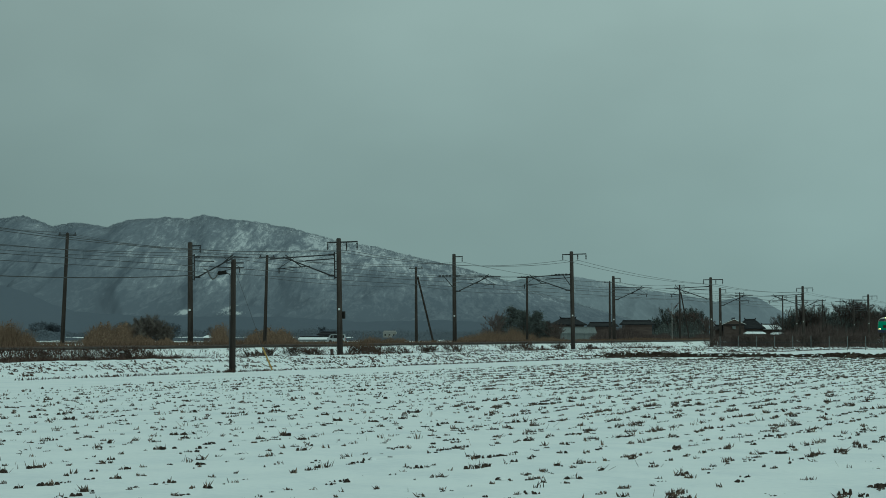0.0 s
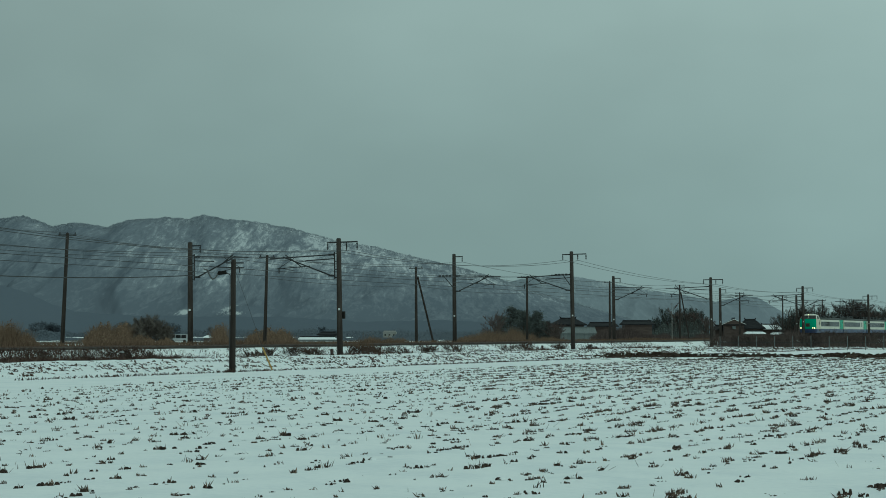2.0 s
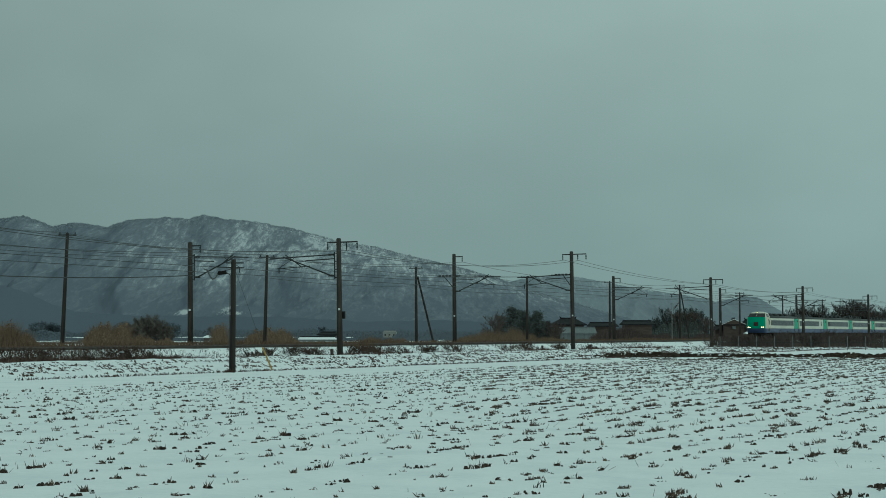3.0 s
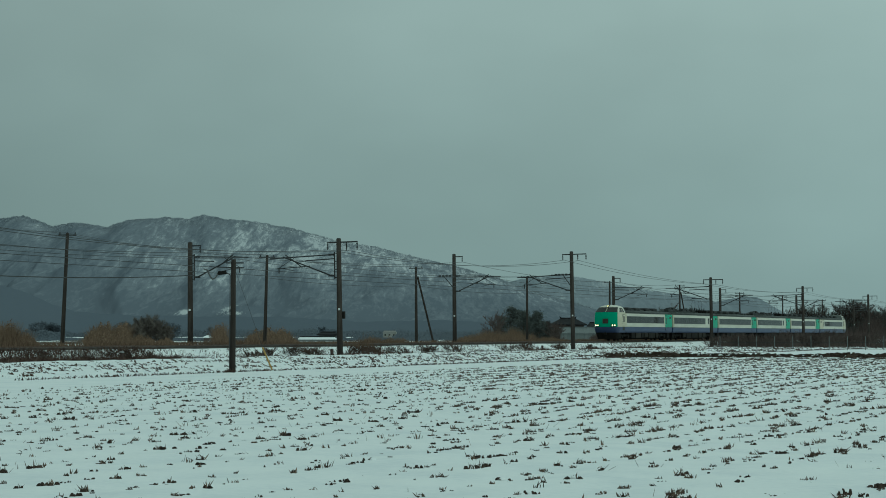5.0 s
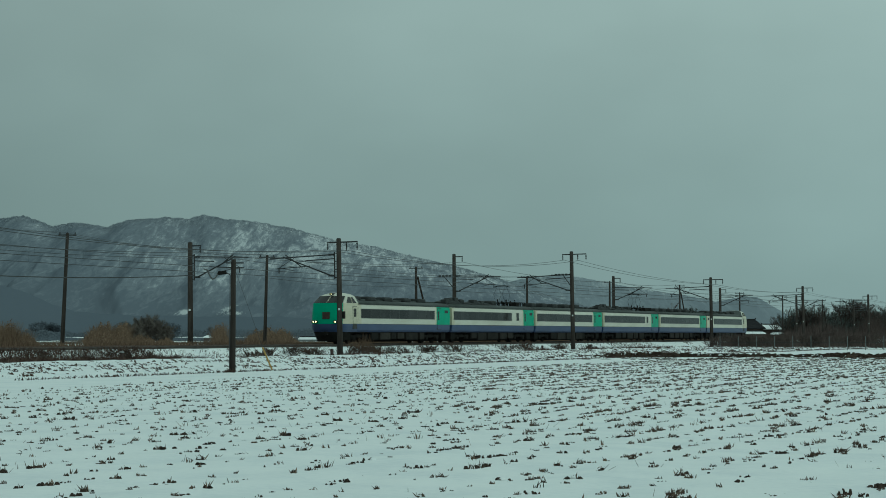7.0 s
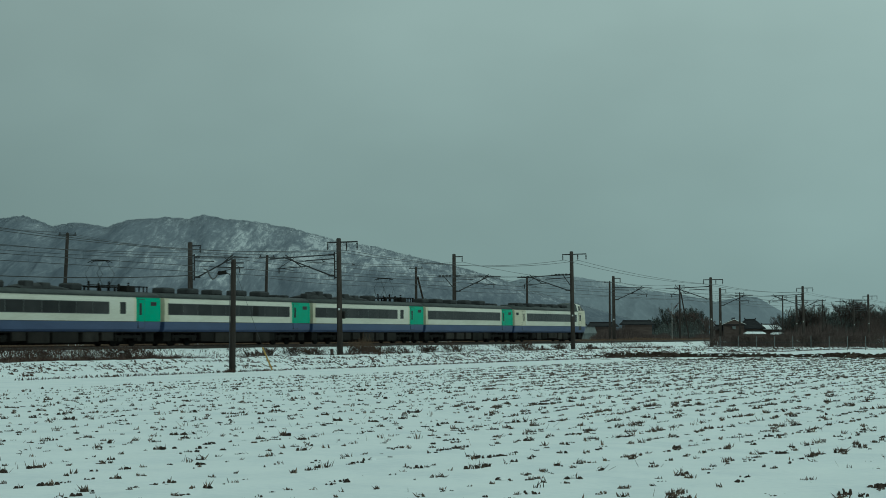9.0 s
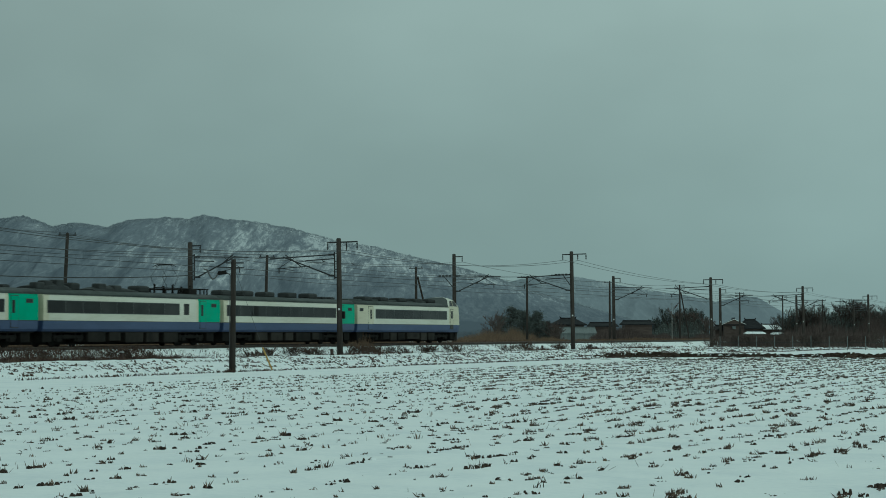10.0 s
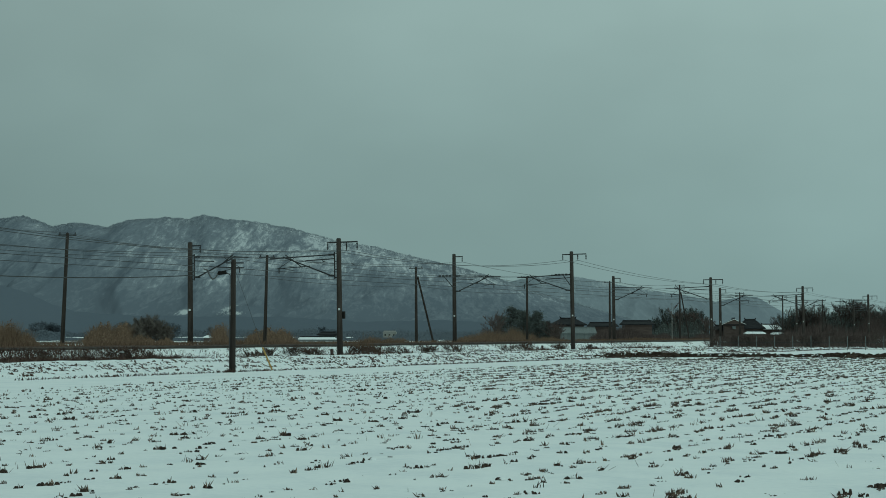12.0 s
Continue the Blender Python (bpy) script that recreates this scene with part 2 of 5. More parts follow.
# ---- stubble, weeds, reeds (uncountable) ----
class Soup:
    """Collects many small pieces for one mesh."""

    def __init__(self):
        self.v, self.f = [], []

    def blade(self, base, tip, w):
        d = tip - base
        side = Vector((d.y, -d.x, 0))
        side = side.normalized() * w if side.length > 1e-4 else Vector((w, 0, 0))
        if abs(side.y) > abs(side.x) * 1.5:
            side = Vector((w, 0, 0))
        k = len(self.v)
        mid = base + d * 0.6
        self.v += [base - side, base + side, mid + side * 0.8, mid - side * 0.8, tip]
        self.f += [(k, k + 1, k + 2, k + 3), (k + 3, k + 2, k + 4)]

    def mound(self, c, rx, ry, h, turn, rng, n=7):
        k = len(self.v)
        ca, sa = math.cos(turn), math.sin(turn)
        for lv, hh in ((1.0, -0.02), (0.56, h * 0.68)):
            for i in range(n):
                a = 2 * math.pi * i / n
                q = lv * rng.uniform(0.55, 1.35)
                x, y = rx * q * math.cos(a), ry * q * math.sin(a)
                self.v.append(c + Vector((x * ca - y * sa, x * sa + y * ca, hh * rng.uniform(0.3, 1.5))))
        self.v.append(c + Vector((0, 0, h)))
        for i in range(n):
            j = (i + 1) % n
            self.f += [(k + i, k + j, k + n + j, k + n + i), (k + n + i, k + n + j, k + 2 * n)]

    def leaf(self, c, r, rng):
        a = Vector((rng.gauss(0, 1), rng.gauss(0, 1), rng.gauss(0, 1))).normalized()
        b = a.orthogonal().normalized() * r * rng.uniform(0.5, 1)
        a = a * r * rng.uniform(0.7, 1.3)
        k = len(self.v)
        self.v += [c - a, c + b * 0.6, c + a, c - b * 0.6]
        self.f += [(k, k + 1, k + 2, k + 3)]

    def link(self, name, material, label, category, kind="stuff", parent=None):
        ob = new(name, mesh_of(name, self.v, self.f, material))
        if parent:
            ob.parent = parent
            return tagged(ob, label)
        return tagged(ob, label, category, "", kind)


def in_view_fan(p):
    """Whether p lies in the camera's view plus a margin: the fan of fields and verges sown with stubble and weeds."""
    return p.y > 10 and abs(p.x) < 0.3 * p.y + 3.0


def make_stubble():
    """Cut rice hills in rows: short upright stubs on a lump of soil, some capped with snow."""
    rng = random.Random(11)
    straw, clods, caps = Soup(), Soup(), Soup()
    row = Vector((CT, ST, 0))
    d = -26.0
    while d < 32.6:
        s = -10.0
        while s < 210:
            # density, size and blade width change with depth to fit the camera's view
            far = min(1, max(0, (rail_point(s, d).y - 30) / 35))
            s += rng.uniform(0.1, 0.58 - 0.18 * far)
            dd = d + rng.gauss(0, 0.11)
            p = rail_point(s, dd)
            if not in_view_fan(p) or p.y > 128:
                continue
            thick = noise.noise(Vector((s * 0.07, dd * 0.1, 0.4))) + 0.6 * noise.noise(Vector((s * 0.4, dd * 0.5, 5.4)))
            if rng.random() > 0.84 + 0.22 * thick:
                continue
            p.z = ground_height(s, dd)
            east = p.x > 0
            size = (1.12 - 0.27 * far) * (0.03 + 0.055 * rng.random() ** 1.5 + (0.035 if rng.random() < 0.06 else 0))
            chain = rng.choice((1, 1, 1, 2, 2, 3, 4) if east else (1, 1, 1, 1, 2))
            if east and far > 0.2 and rng.random() < 0.15:
                chain, size = rng.randint(4, 8), size * 0.8
            tuft = rng.random() < 0.68
            spread = rng.uniform(0.15, 0.5)
            for q in range(chain):
                c = p + row * ((q - chain / 2) * rng.uniform(0.9, 1.7) * size) + Vector((rng.gauss(0, 0.02), rng.gauss(0, 0.03), 0))
                lump = rng.uniform(0.55, 1.1)
                if not tuft or rng.random() < 0.75:
                    rx, h = lump * size * (0.72 + 0.28 * far), rng.uniform(0.2, 0.45) * size * (1 + 0.6 * far)
                    turn = radians(TURN) * rng.uniform(-0.2, 0.6)
                    for _ in range(rng.randint(3, 6) if far < 0.4 else 2):
                        o = row * rng.gauss(0, 0.7) * rx + Vector((rng.gauss(0, 0.65), rng.gauss(0, 0.3), 0)) * rx
                        k = rng.uniform(0.35, 0.75) + 0.15 * far
                        clods.mound(c + o, rx * k, rx * k * 0.6, h * rng.uniform(0.4, 1.2), turn, rng, 7)
                    if rng.random() < 0.45:
                        caps.mound(c + Vector((rng.gauss(0, 0.25) * rx, rng.uniform(0.0, 0.35) * rx, h * 0.55)), rx * rng.uniform(0.5, 0.85), rx * rng.uniform(0.35, 0.6), h * rng.uniform(0.35, 0.6), turn, rng, 6)
                if tuft:
                    lean = Vector((rng.gauss(0, 0.3), rng.gauss(0, 0.3), 0))
                    for _ in range(rng.randint(3, 11) if far < 0.4 else rng.randint(2, 5)):
                        b = c + Vector((rng.gauss(0, 0.36), rng.gauss(0, 0.4), -0.1)) * size
                        h = size * rng.uniform(0.4, 1.2) * (1 + 0.3 * far)
                        t = b + Vector((lean.x + rng.gauss(0, spread), lean.y + rng.gauss(0, 0.4), rng.uniform(0.55, 1))) * h
                        straw.blade(b, t, rng.uniform(0.004, 0.009) * (1 + 1.1 * far))
            if rng.random() < 0.07:
                b = p + Vector((rng.gauss(0, 0.2), rng.gauss(0, 0.2), -0.01))
                h = rng.uniform(0.05, 0.13)
                straw.blade(b, b + Vector((rng.gauss(0.1, 0.6) * h, rng.gauss(0, 0.5) * h, h)), 0.003)
        d += 0.8
    straw.link("rice_stubble", STRAW, "dry brown rice stubble poking through thin snow", "stubble")
    clods.link("soil_clods", SOIL, "dark wet stubble clumps half buried in snow", "soil")
    caps.link("clod_snow", SNOW, "small caps of snow lying on the stubble clumps", "snow")

make_stubble()


def make_verge():
    """Flattened weeds on the rough strip between the farm road and the line."""
    rng = random.Random(5)
    w = Soup()
    for _ in range(15000):
        s, d = rng.uniform(10, 330), 40.6 + 19.0 * rng.random() ** 1.5
        p = rail_point(s, d)
        if not in_view_fan(p) or noise.noise(Vector((s * 0.1, d * 0.5, 9.0))) + 0.8 * noise.noise(Vector((s * 0.45, d * 1.1, 4.0))) < rng.uniform(-0.4, 0.45) + (0.15 if d > 55 else 0):
            continue
        p.z = ground_height(s, d) - 0.02
        lean = rng.gauss(1.15, 0.9)
        for _ in range(rng.randint(1, 3)):
            b = p + Vector((rng.gauss(0, 0.08), rng.gauss(0, 0.12), 0))
            h = rng.uniform(0.04, 0.19) * rng.uniform(0.5, 1.1)
            w.blade(b, b + Vector((-lean * h + rng.gauss(0, 0.35) * h, rng.gauss(0, 0.4) * h, h)), rng.uniform(0.012, 0.045))
        if rng.random() < 0.4:
            w.mound(p, rng.uniform(0.06, 0.16), rng.uniform(0.05, 0.1), rng.uniform(0.04, 0.1), rng.uniform(0, 3), rng, 5)
    w.link("verge_weeds", WEED, "flattened brown weeds on the snowy strip beside the line", "weeds")
    e = Soup()
    for _ in range(3400):                       # edge of the farm road
        s = rng.uniform(5, 200)
        d = 38.9 + rng.gauss(0, 0.12)
        p = rail_point(s, d)
        if not in_view_fan(p) or noise.noise(Vector((s * 0.25, 4.0, 9.0))) < -0.3 - (0.15 if s > 70 else 0):
            continue
        p.z = ground_height(s, d)
        h = rng.uniform(0.04, 0.13)
        e.blade(p, p + Vector((rng.gauss(0, 0.1), rng.gauss(0, 0.1), h)), rng.uniform(0.01, 0.03))
    e.link("roadside_weeds", WEED, "thin line of dead weeds along the snowy farm road", "weeds")
    f = Soup()
    for _ in range(26000):                      # dead grass beyond the far track
        s, d = rng.uniform(40, 430), rng.uniform(72.9, 75.6)
        p = rail_point(s, d, bank(73))
        k = noise.noise(Vector((s * 0.05, 6.0, 2.0))) + 0.4 * noise.noise(Vector((s * 0.4, d * 0.3, 8.0)))
        if not in_view_fan(p) or k < (-0.7 if s < 130 else -0.4):
            continue
        h = rng.uniform(0.15, 0.5) * (0.8 + 0.9 * max(0, k)) * (1.35 if s < 130 else 1)
        f.blade(p, p + Vector((rng.gauss(0, 0.3) * h, rng.gauss(0, 0.3) * h, h)), rng.uniform(0.012, 0.03))
    f.link("lineside_grass", REED, "dead brown grass along the far side of the railway", "grass")
    b = Soup()
    for _ in range(44000):                      # tangle on the foot of the bank
        s, d = rng.uniform(10, 420) if rng.random() < 0.72 else rng.uniform(66, 96), rng.choice((rng.uniform(61.0, 63.8), rng.gauss(60.9, 0.25)))
        p = rail_point(s, d)
        if not in_view_fan(p):
            continue
        k = noise.noise(Vector((s * 0.13, 1.0, 2.0))) + 0.6 * noise.noise(Vector((s * 0.5, d * 0.4, 2.0)))
        if k < -0.16 + (0.3 if s > 200 else 0) - (0.4 if s < 95 else 0):
            continue
        p.z = ground_height(s, d) - 0.02
        h = rng.uniform(0.1, 0.45) * (0.7 + 1.0 * max(0, k)) * (1.3 if s < 90 else 1)
        b.blade(p, p + Vector((rng.gauss(0, 0.6) * h, rng.gauss(0, 0.45) * h, h * rng.uniform(0.5, 1))), rng.uniform(0.009, 0.026))
    b.link("bank_weeds", WEED, "dense dead brown weeds along the foot of the railway bank", "weeds")


make_verge()


def make_levee():
    """Low bare earth ridge between two fields, ragged snow along both sides of it."""
    rng = random.Random(3)
    sp, so = Soup(), Soup()
    for y0, x0, x1, h, dens in ((124.0, 8.0, 70, 0.13, 17.0), (124.7, 11, 70, 0.2, 14.0), (118, 8, 60, 0.045, 3.2), (113, 8, 45, 0.04, 2.4)):
        x = x0
        while x < x1:
            x += rng.uniform(0.4, 1.6) / dens
            fade = min(1, (x - x0) / 4)
            gap = noise.noise(Vector((x * 0.35, y0, 2.0)))
            if rng.random() > 0.25 + 0.75 * fade or (y0 < 120 and gap < 0.0):
                continue
            p = Vector((x, y0 - 0.03 * (x - x0) + rng.gauss(0, 0.45), 0.0))
            sp.mound(p, rng.uniform(0.18, 0.5), rng.uniform(0.2, 0.4), h * (1 + 0.5 * gap) * rng.uniform(0.5, 1.5), rng.gauss(0, 0.2), rng)
            if rng.random() < 0.1:
                so.mound(p + Vector((0.1, -0.3, h * rng.uniform(0.0, 0.9))), rng.uniform(0.06, 0.17), 0.1, h * 0.35, rng.gauss(0, 0.3), rng)
            if y0 < 120 or rng.random() < 0.1:
                hh = rng.uniform(0.06, 0.2)
                sp.blade(p, p + Vector((rng.gauss(0, 0.6) * hh, 0.05, hh + 0.03)), rng.uniform(0.01, 0.03))
    sp.link("field_ridge", EARTH, "bare dark earth ridge between snowy fields", "earth ridge")
    so.link("ridge_snow", SNOW, "snow patches lying on the earth ridge", "snow")

make_levee()


# ---- railway ----
def make_track():
    for name, d in (("track_near", NEAR_TRACK), ("track_far", FAR_TRACK)):
        bed = empty(name, rail_pose(0, d, 0), "ballasted railway track with rusty rails and concrete sleepers", "railway track", "", "structure")
        bm = bmesh.new()
        prof = [(-3.1, 0.42), (-1.7, 0.765), (1.6, 0.765), (2.3, 0.42)]
        ss = [-200, 0] + list(range(20, 420, 4)) + [500, 700, 1200]
        rows = []
        for s in ss:
            rows.append([bm.verts.new((s, y + 0.05 * noise.noise(Vector((s, y, d))), z + 0.03 * noise.noise(Vector((s * 0.7, y * 2, d))))) for y, z in prof])
        for a, b in zip(rows, rows[1:]):
            for i in range(3):
                bm.faces.new((a[i], b[i], b[i + 1], a[i + 1]))
        part("ballast", bm, BALLAST, bed)
        for y in (-0.57, 0.57):
            bm = bmesh.new()
            box(bm, -200, 1200, y - 0.035, y + 0.035, 0.76, RAIL)
            box(bm, -200, 1200, y - 0.01, y + 0.01, 0.67, 0.76)
            box(bm, -200, 1200, y - 0.065, y + 0.065, 0.68, 0.70)
            part("rail", bm, RAILSTEEL, bed)
        bm = bmesh.new()
        for k in range(0, 420):
            box(bm, 10 + k * 0.75, 10.24 + k * 0.75, -1.0, 1.0, 0.6, 0.775)
        tagged(part("sleepers", bm, SLEEPER, bed), kind="stuff")


make_track()


# ---- catenary poles ----
def catenary_pole(height, near, seed):
    """One pole with its crossarm, hangers, bracket, cantilever arm and plates. Local y points away from the camera."""
    rng = random.Random(seed)
    side = 1 if near else -1
    reach = 5.0 if near else 4.3
    label = "weathered round concrete catenary pole with steel crossarm and cantilever" if near else "round concrete catenary pole with short crossarm and long cantilever"
    root = empty("catenary_pole", Matrix(), label, "catenary pole", "catenary poles along the railway")
    bm = bmesh.new()
    tube(bm, (0, 0, -0.4), (0, 0, height), 0.225, 0.178, 14)
    part("pole", bm, CONCRETE, root, smooth=True)
    bm = bmesh.new()
    tube(bm, (0, 0, height), (0, 0, height + 0.06), 0.18, 0.1, 12)
    part("pole_cap", bm, STEEL, root)
    arm_z = height - 0.25
    bm = bmesh.new()
    if near:
        box(bm, -0.05, 0.05, -1.55, 0.95, arm_z - 0.05, arm_z + 0.05)
        drops = ((-1.52, 0.62), (-0.65, 0.62), (0.92, 0.55))
    else:
        box(bm, -0.05, 0.05, -0.95, 0.1, arm_z - 0.05, arm_z + 0.05)
        drops = ((-0.9, 0.55),)
    part("crossarm", bm, STEEL, root)
    for y, h in drops:
        bm = bmesh.new()
        tube(bm, (0, y, arm_z), (0, y, arm_z - h), 0.03, 0.03, 6)
        for k in range(4):
            tube(bm, (0, y, arm_z - 0.12 - k * 0.1), (0, y, arm_z - 0.17 - k * 0.1), 0.075, 0.075, 8)
        part("insulator_string", bm, STEEL, root)
    first = seed in (0, 20)
    y0 = (0.36 if first else 0.16) * side
    bm = bmesh.new()
    box(bm, -0.04, 0.04, y0 - 0.04, y0 + 0.04, 5.6, 7.6)
    for z in (5.7, 6.3, 6.9, 7.5) if first else ():
        box(bm, -0.03, 0.03, min(0, y0), max(0, y0), z - 0.03, z + 0.03)
    part("mast_bracket", bm, STEEL, root)
    for z in (5.85, 7.4):
        bm = bmesh.new()
        for k in range(5):
            tube(bm, (0, y0 + side * (0.05 + k * 0.1), z), (0, y0 + side * (0.1 + k * 0.1), z + 0.01), 0.08, 0.08, 8)
        part("post_insulator", bm, STEEL, root)
    bm = bmesh.new()
    tube(bm, (0, y0 + side * 0.4, 7.4), (0, side * (reach + 0.8), 7.25), 0.048, 0.045, 8)
    part("top_tube", bm, STEEL, root)
    bm = bmesh.new()
    tube(bm, (0, y0, 7.1), (0, side * (reach - 2.2), 7.02), 0.042, 0.042, 8)
    part("stay_tube", bm, STEEL, root)
    bm = bmesh.new()
    tube(bm, (0, y0 + side * 0.4, 5.9), (0, side * (reach - 0.3), 7.35), 0.055, 0.05, 8)
    part("cantilever_tube", bm, STEEL, root)
    bm = bmesh.new()
    tube(bm, (0, side * (reach - 1.9), 6.55), (0, side * (reach - 0.5), 7.5), 0.038, 0.038, 6)
    part("brace_tube", bm, STEEL, root)
    bm = bmesh.new()
    tube(bm, (0, side * (reach + 0.05), 6.52), (0, side * (reach + 0.05), 6.12), 0.045, 0.04, 6)
    part("dropper_clamp", bm, STEEL, root)
    bm = bmesh.new()
    tube(bm, (0, side * (reach - 2.6), 6.62), (0, side * (reach + 0.25), 6.48), 0.036, 0.036, 6)
    tube(bm, (0, side * (reach - 0.2), 6.5), (0, side * (reach - 1.3), 6.28), 0.022, 0.022, 6)
    tube(bm, (0, side * (reach - 1.3), 7.28), (0, side * (reach + 0.1), 6.5), 0.02, 0.02, 6)
    part("steady_arm", bm, STEEL, root)
    bm = bmesh.new()
    box(bm, -0.25, -0.2, -0.15, -0.01, 3.28, 3.43)
    part("number_plate", bm, PLATE, root, "small white plate")
    if seed in (1, 21):                        # strain insulators beside the taller poles
        for k in range(4):
            bm = bmesh.new()
            yy = side * (0.5 + 0.35 * k) if near else 0.35 + 0.38 * k
            tube(bm, (0, yy, 7.42), (0, yy + 0.22, 7.42), 0.1, 0.1, 8)
            part("strain_insulator", bm, STEEL, root)
        bm = bmesh.new()
        tube(bm, (0, 0.0, 6.1), (0, side * 0.9 if near else 1.1, 7.35), 0.045, 0.045, 6)
        tube(bm, (0, 0.0, 7.42), (0, side * 2.2 if near else 1.9, 7.42), 0.03, 0.03, 6)
        part("strain_bracket", bm, STEEL, root)
    if seed == 0:
        bm = bmesh.new()
        box(bm, 0.0, 0.22, -0.38, -0.19, 2.65, 3.2, 0.02)
        part("switch_box", bm, UNDER, root, "small black steel box")
    return root


NEAR_S, FAR_S = 119.25, 118.65
near_heights = {-1: 8.6, 0: 8.55, 1: 9.65, 2: 8.5, 3: 8.6, 4: 8.35, 5: 8.4, 6: 8.4}
far_heights = {-1: 8.5, 0: 8.5, 1: 9.6, 2: 8.8, 3: 8.45, 4: 8.3, 5: 8.4, 6: 8.4}
for k in near_heights:
    catenary_pole(near_heights[k], True, k).matrix_basis = rail_pose(NEAR_S + 50 * k, NEAR_POLE, 0.05, 0, -0.85 if k in (0, 1) else -0.6)
    catenary_pole(far_heights[k], False, k + 20).matrix_basis = rail_pose(FAR_S + 50 * k, FAR_POLE, 0.05, 0, -0.5)


# ---- utility poles behind the line ----
def utility_pole(height, arms, brace, lean):
    root = empty("utility_pole", Matrix(), "slim dark utility pole carrying low-voltage wires", "utility pole", "utility poles behind the railway")
    bm = bmesh.new()
    tube(bm, (0, 0, -0.4), (0, 0, height), 0.16, 0.11, 12)
    part("pole", bm, WOODPOLE, root, smooth=True)
    for k in range(arms):
        z = height - 0.15 - 0.45 * k
        bm = bmesh.new()
        box(bm, -0.04, 0.04, -0.75, 0.75, z - 0.04, z + 0.04)
        part("crossarm", bm, STEEL, root)
        for y in (-0.65, 0.0, 0.65) if k == 0 else (-0.65, 0.65):
            bm = bmesh.new()
            tube(bm, (0, y, z), (0, y, z + 0.2), 0.05, 0.035, 8)
            part("insulator", bm, STEEL, root)
    bm = bmesh.new()
    tube(bm, (0, 0, -0.3), (0, 0, 0.35), 0.22, 0.2, 10)
    part("footing", bm, PLATE, root, "pale concrete footing")
    if brace:
        bm = bmesh.new()
        tube(bm, (3.3, -0.6, -0.2), (0.12, -0.12, height * 0.88), 0.11, 0.09, 10)
        part("brace_pole", bm, WOODPOLE, root)
    return root


U_POLES = [(76.0, 9.3, 1, 0, 0), (105.75, 8.7, 1, 0, 2.2), (134.35, 8.25, 1, 0, 1.3), (164.8, 8.3, 1, 1, -0.3), (195.0, 8.2, 1, 0, 0), (224.3, 8.4, 1, 0, 0), (255.7, 8.7, 2, 1, 0), (289.3, 8.3, 2, 0, 0), (318.6, 8.3, 2, 0, 0), (350.8, 8.2, 1, 1, 0)]
U_SLOTS = []
for s, h, arms, brace, lean in U_POLES:
    utility_pole(h, arms, brace, lean).matrix_basis = rail_pose(s, UTILITY, 0.0, 0, lean)
    U_SLOTS.append((s, h))


def small_pole():
    """Short pole in the snow before the line, with a cable closure and a guy wire."""
    root = empty("short_pole", pose(-8.75, 75.7, 0), "short dark pole beside the farm road with looping cable", "pole")
    bm = bmesh.new()
    tube(bm, (0, 0, -0.4), (0.02, 0, 4.7), 0.125, 0.1, 12)
    part("pole", bm, WOODPOLE, root, smooth=True)
    bm = bmesh.new()
    tube(bm, (-0.13, -0.03, -0.1), (-0.115, -0.03, 4.05), 0.018, 0.018, 8)
    tube(bm, (-0.115, -0.03, 4.05), (-0.3, -0.01, 4.16), 0.02, 0.02, 8)
    part("conduit", bm, WIRE, root)
    bm = bmesh.new()
    tube(bm, (-0.62, 0, 4.12), (-0.28, 0, 4.16), 0.085, 0.085, 10)
    part("cable_closure", bm, UNDER, root, "black cable closure")
    bm = bmesh.new()
    for z in (4.55, 4.35):
        box(bm, -0.3, 0.45, -0.03, 0.03, z - 0.025, z + 0.025)
    part("crossarm", bm, STEEL, root)
    bm = bmesh.new()
    path_tube(bm, [Vector((-0.62 - 0.14 * k, 0.5 * k, 4.12 - 0.32 * math.sin(math.pi * min(1, k / 6)) + 0.04 * k)) for k in range(9)], 0.034)
    part("cable_loop", bm, WIRE, root)
    g = empty("guy_wire", pose(-7.5, 80.4, 0), "yellow plastic guard on a guy wire rising from the snow", "guy wire")
    bm = bmesh.new()
    tube(bm, (0, 0, -0.1), (-0.45, -0.2, 1.0), 0.038, 0.038, 8)
    part("guard", bm, YELLOW, g, "yellow plastic sleeve")
    bm = bmesh.new()
    tube(bm, (-0.45, -0.2, 1.0), (-1.2, -4.5, 4.3), 0.007, 0.007, 5)
    part("wire", bm, WIRE, g)


small_pole()


def marker(s, d):
    root = empty("marker_post", rail_pose(s, d, ground_height(s, d)), "short rusty brown marker post beside the track", "marker post", "marker posts beside the track")
    bm = bmesh.new()
    box(bm, -0.09, 0.09, -0.09, 0.09, -0.1, 0.5, 0.015)
    part("post", bm, MARK, root)
    bm = bmesh.new()
    box(bm, -0.1, 0.1, -0.1, 0.1, 0.5, 0.54)
    part("cap", bm, SNOW, root, "cap of snow")


for s, d in ((90.3, 61.2), (117.0, 61.2), (160.0, 61.4)):
    marker(s, d)


# ---- wires ----
def wire(name, pts, sag, r, label, group):
    """Wire over supports with a sag in each span."""
    bm = bmesh.new()
    line = []
    for i, (a, b) in enumerate(zip(pts, pts[1:])):
        for k in range(12):
            u = k / 12
            p = a.lerp(b, u)
            p.z -= (sag[min(i, len(sag) - 1)] if isinstance(sag, tuple) else sag) * 4 * u * (1 - u)
            line.append(p)
    line.append(pts[-1].copy())
    path_tube(bm, line, r, 5)
    return tagged(obj(name, bm, WIRE), label, "wire", group)


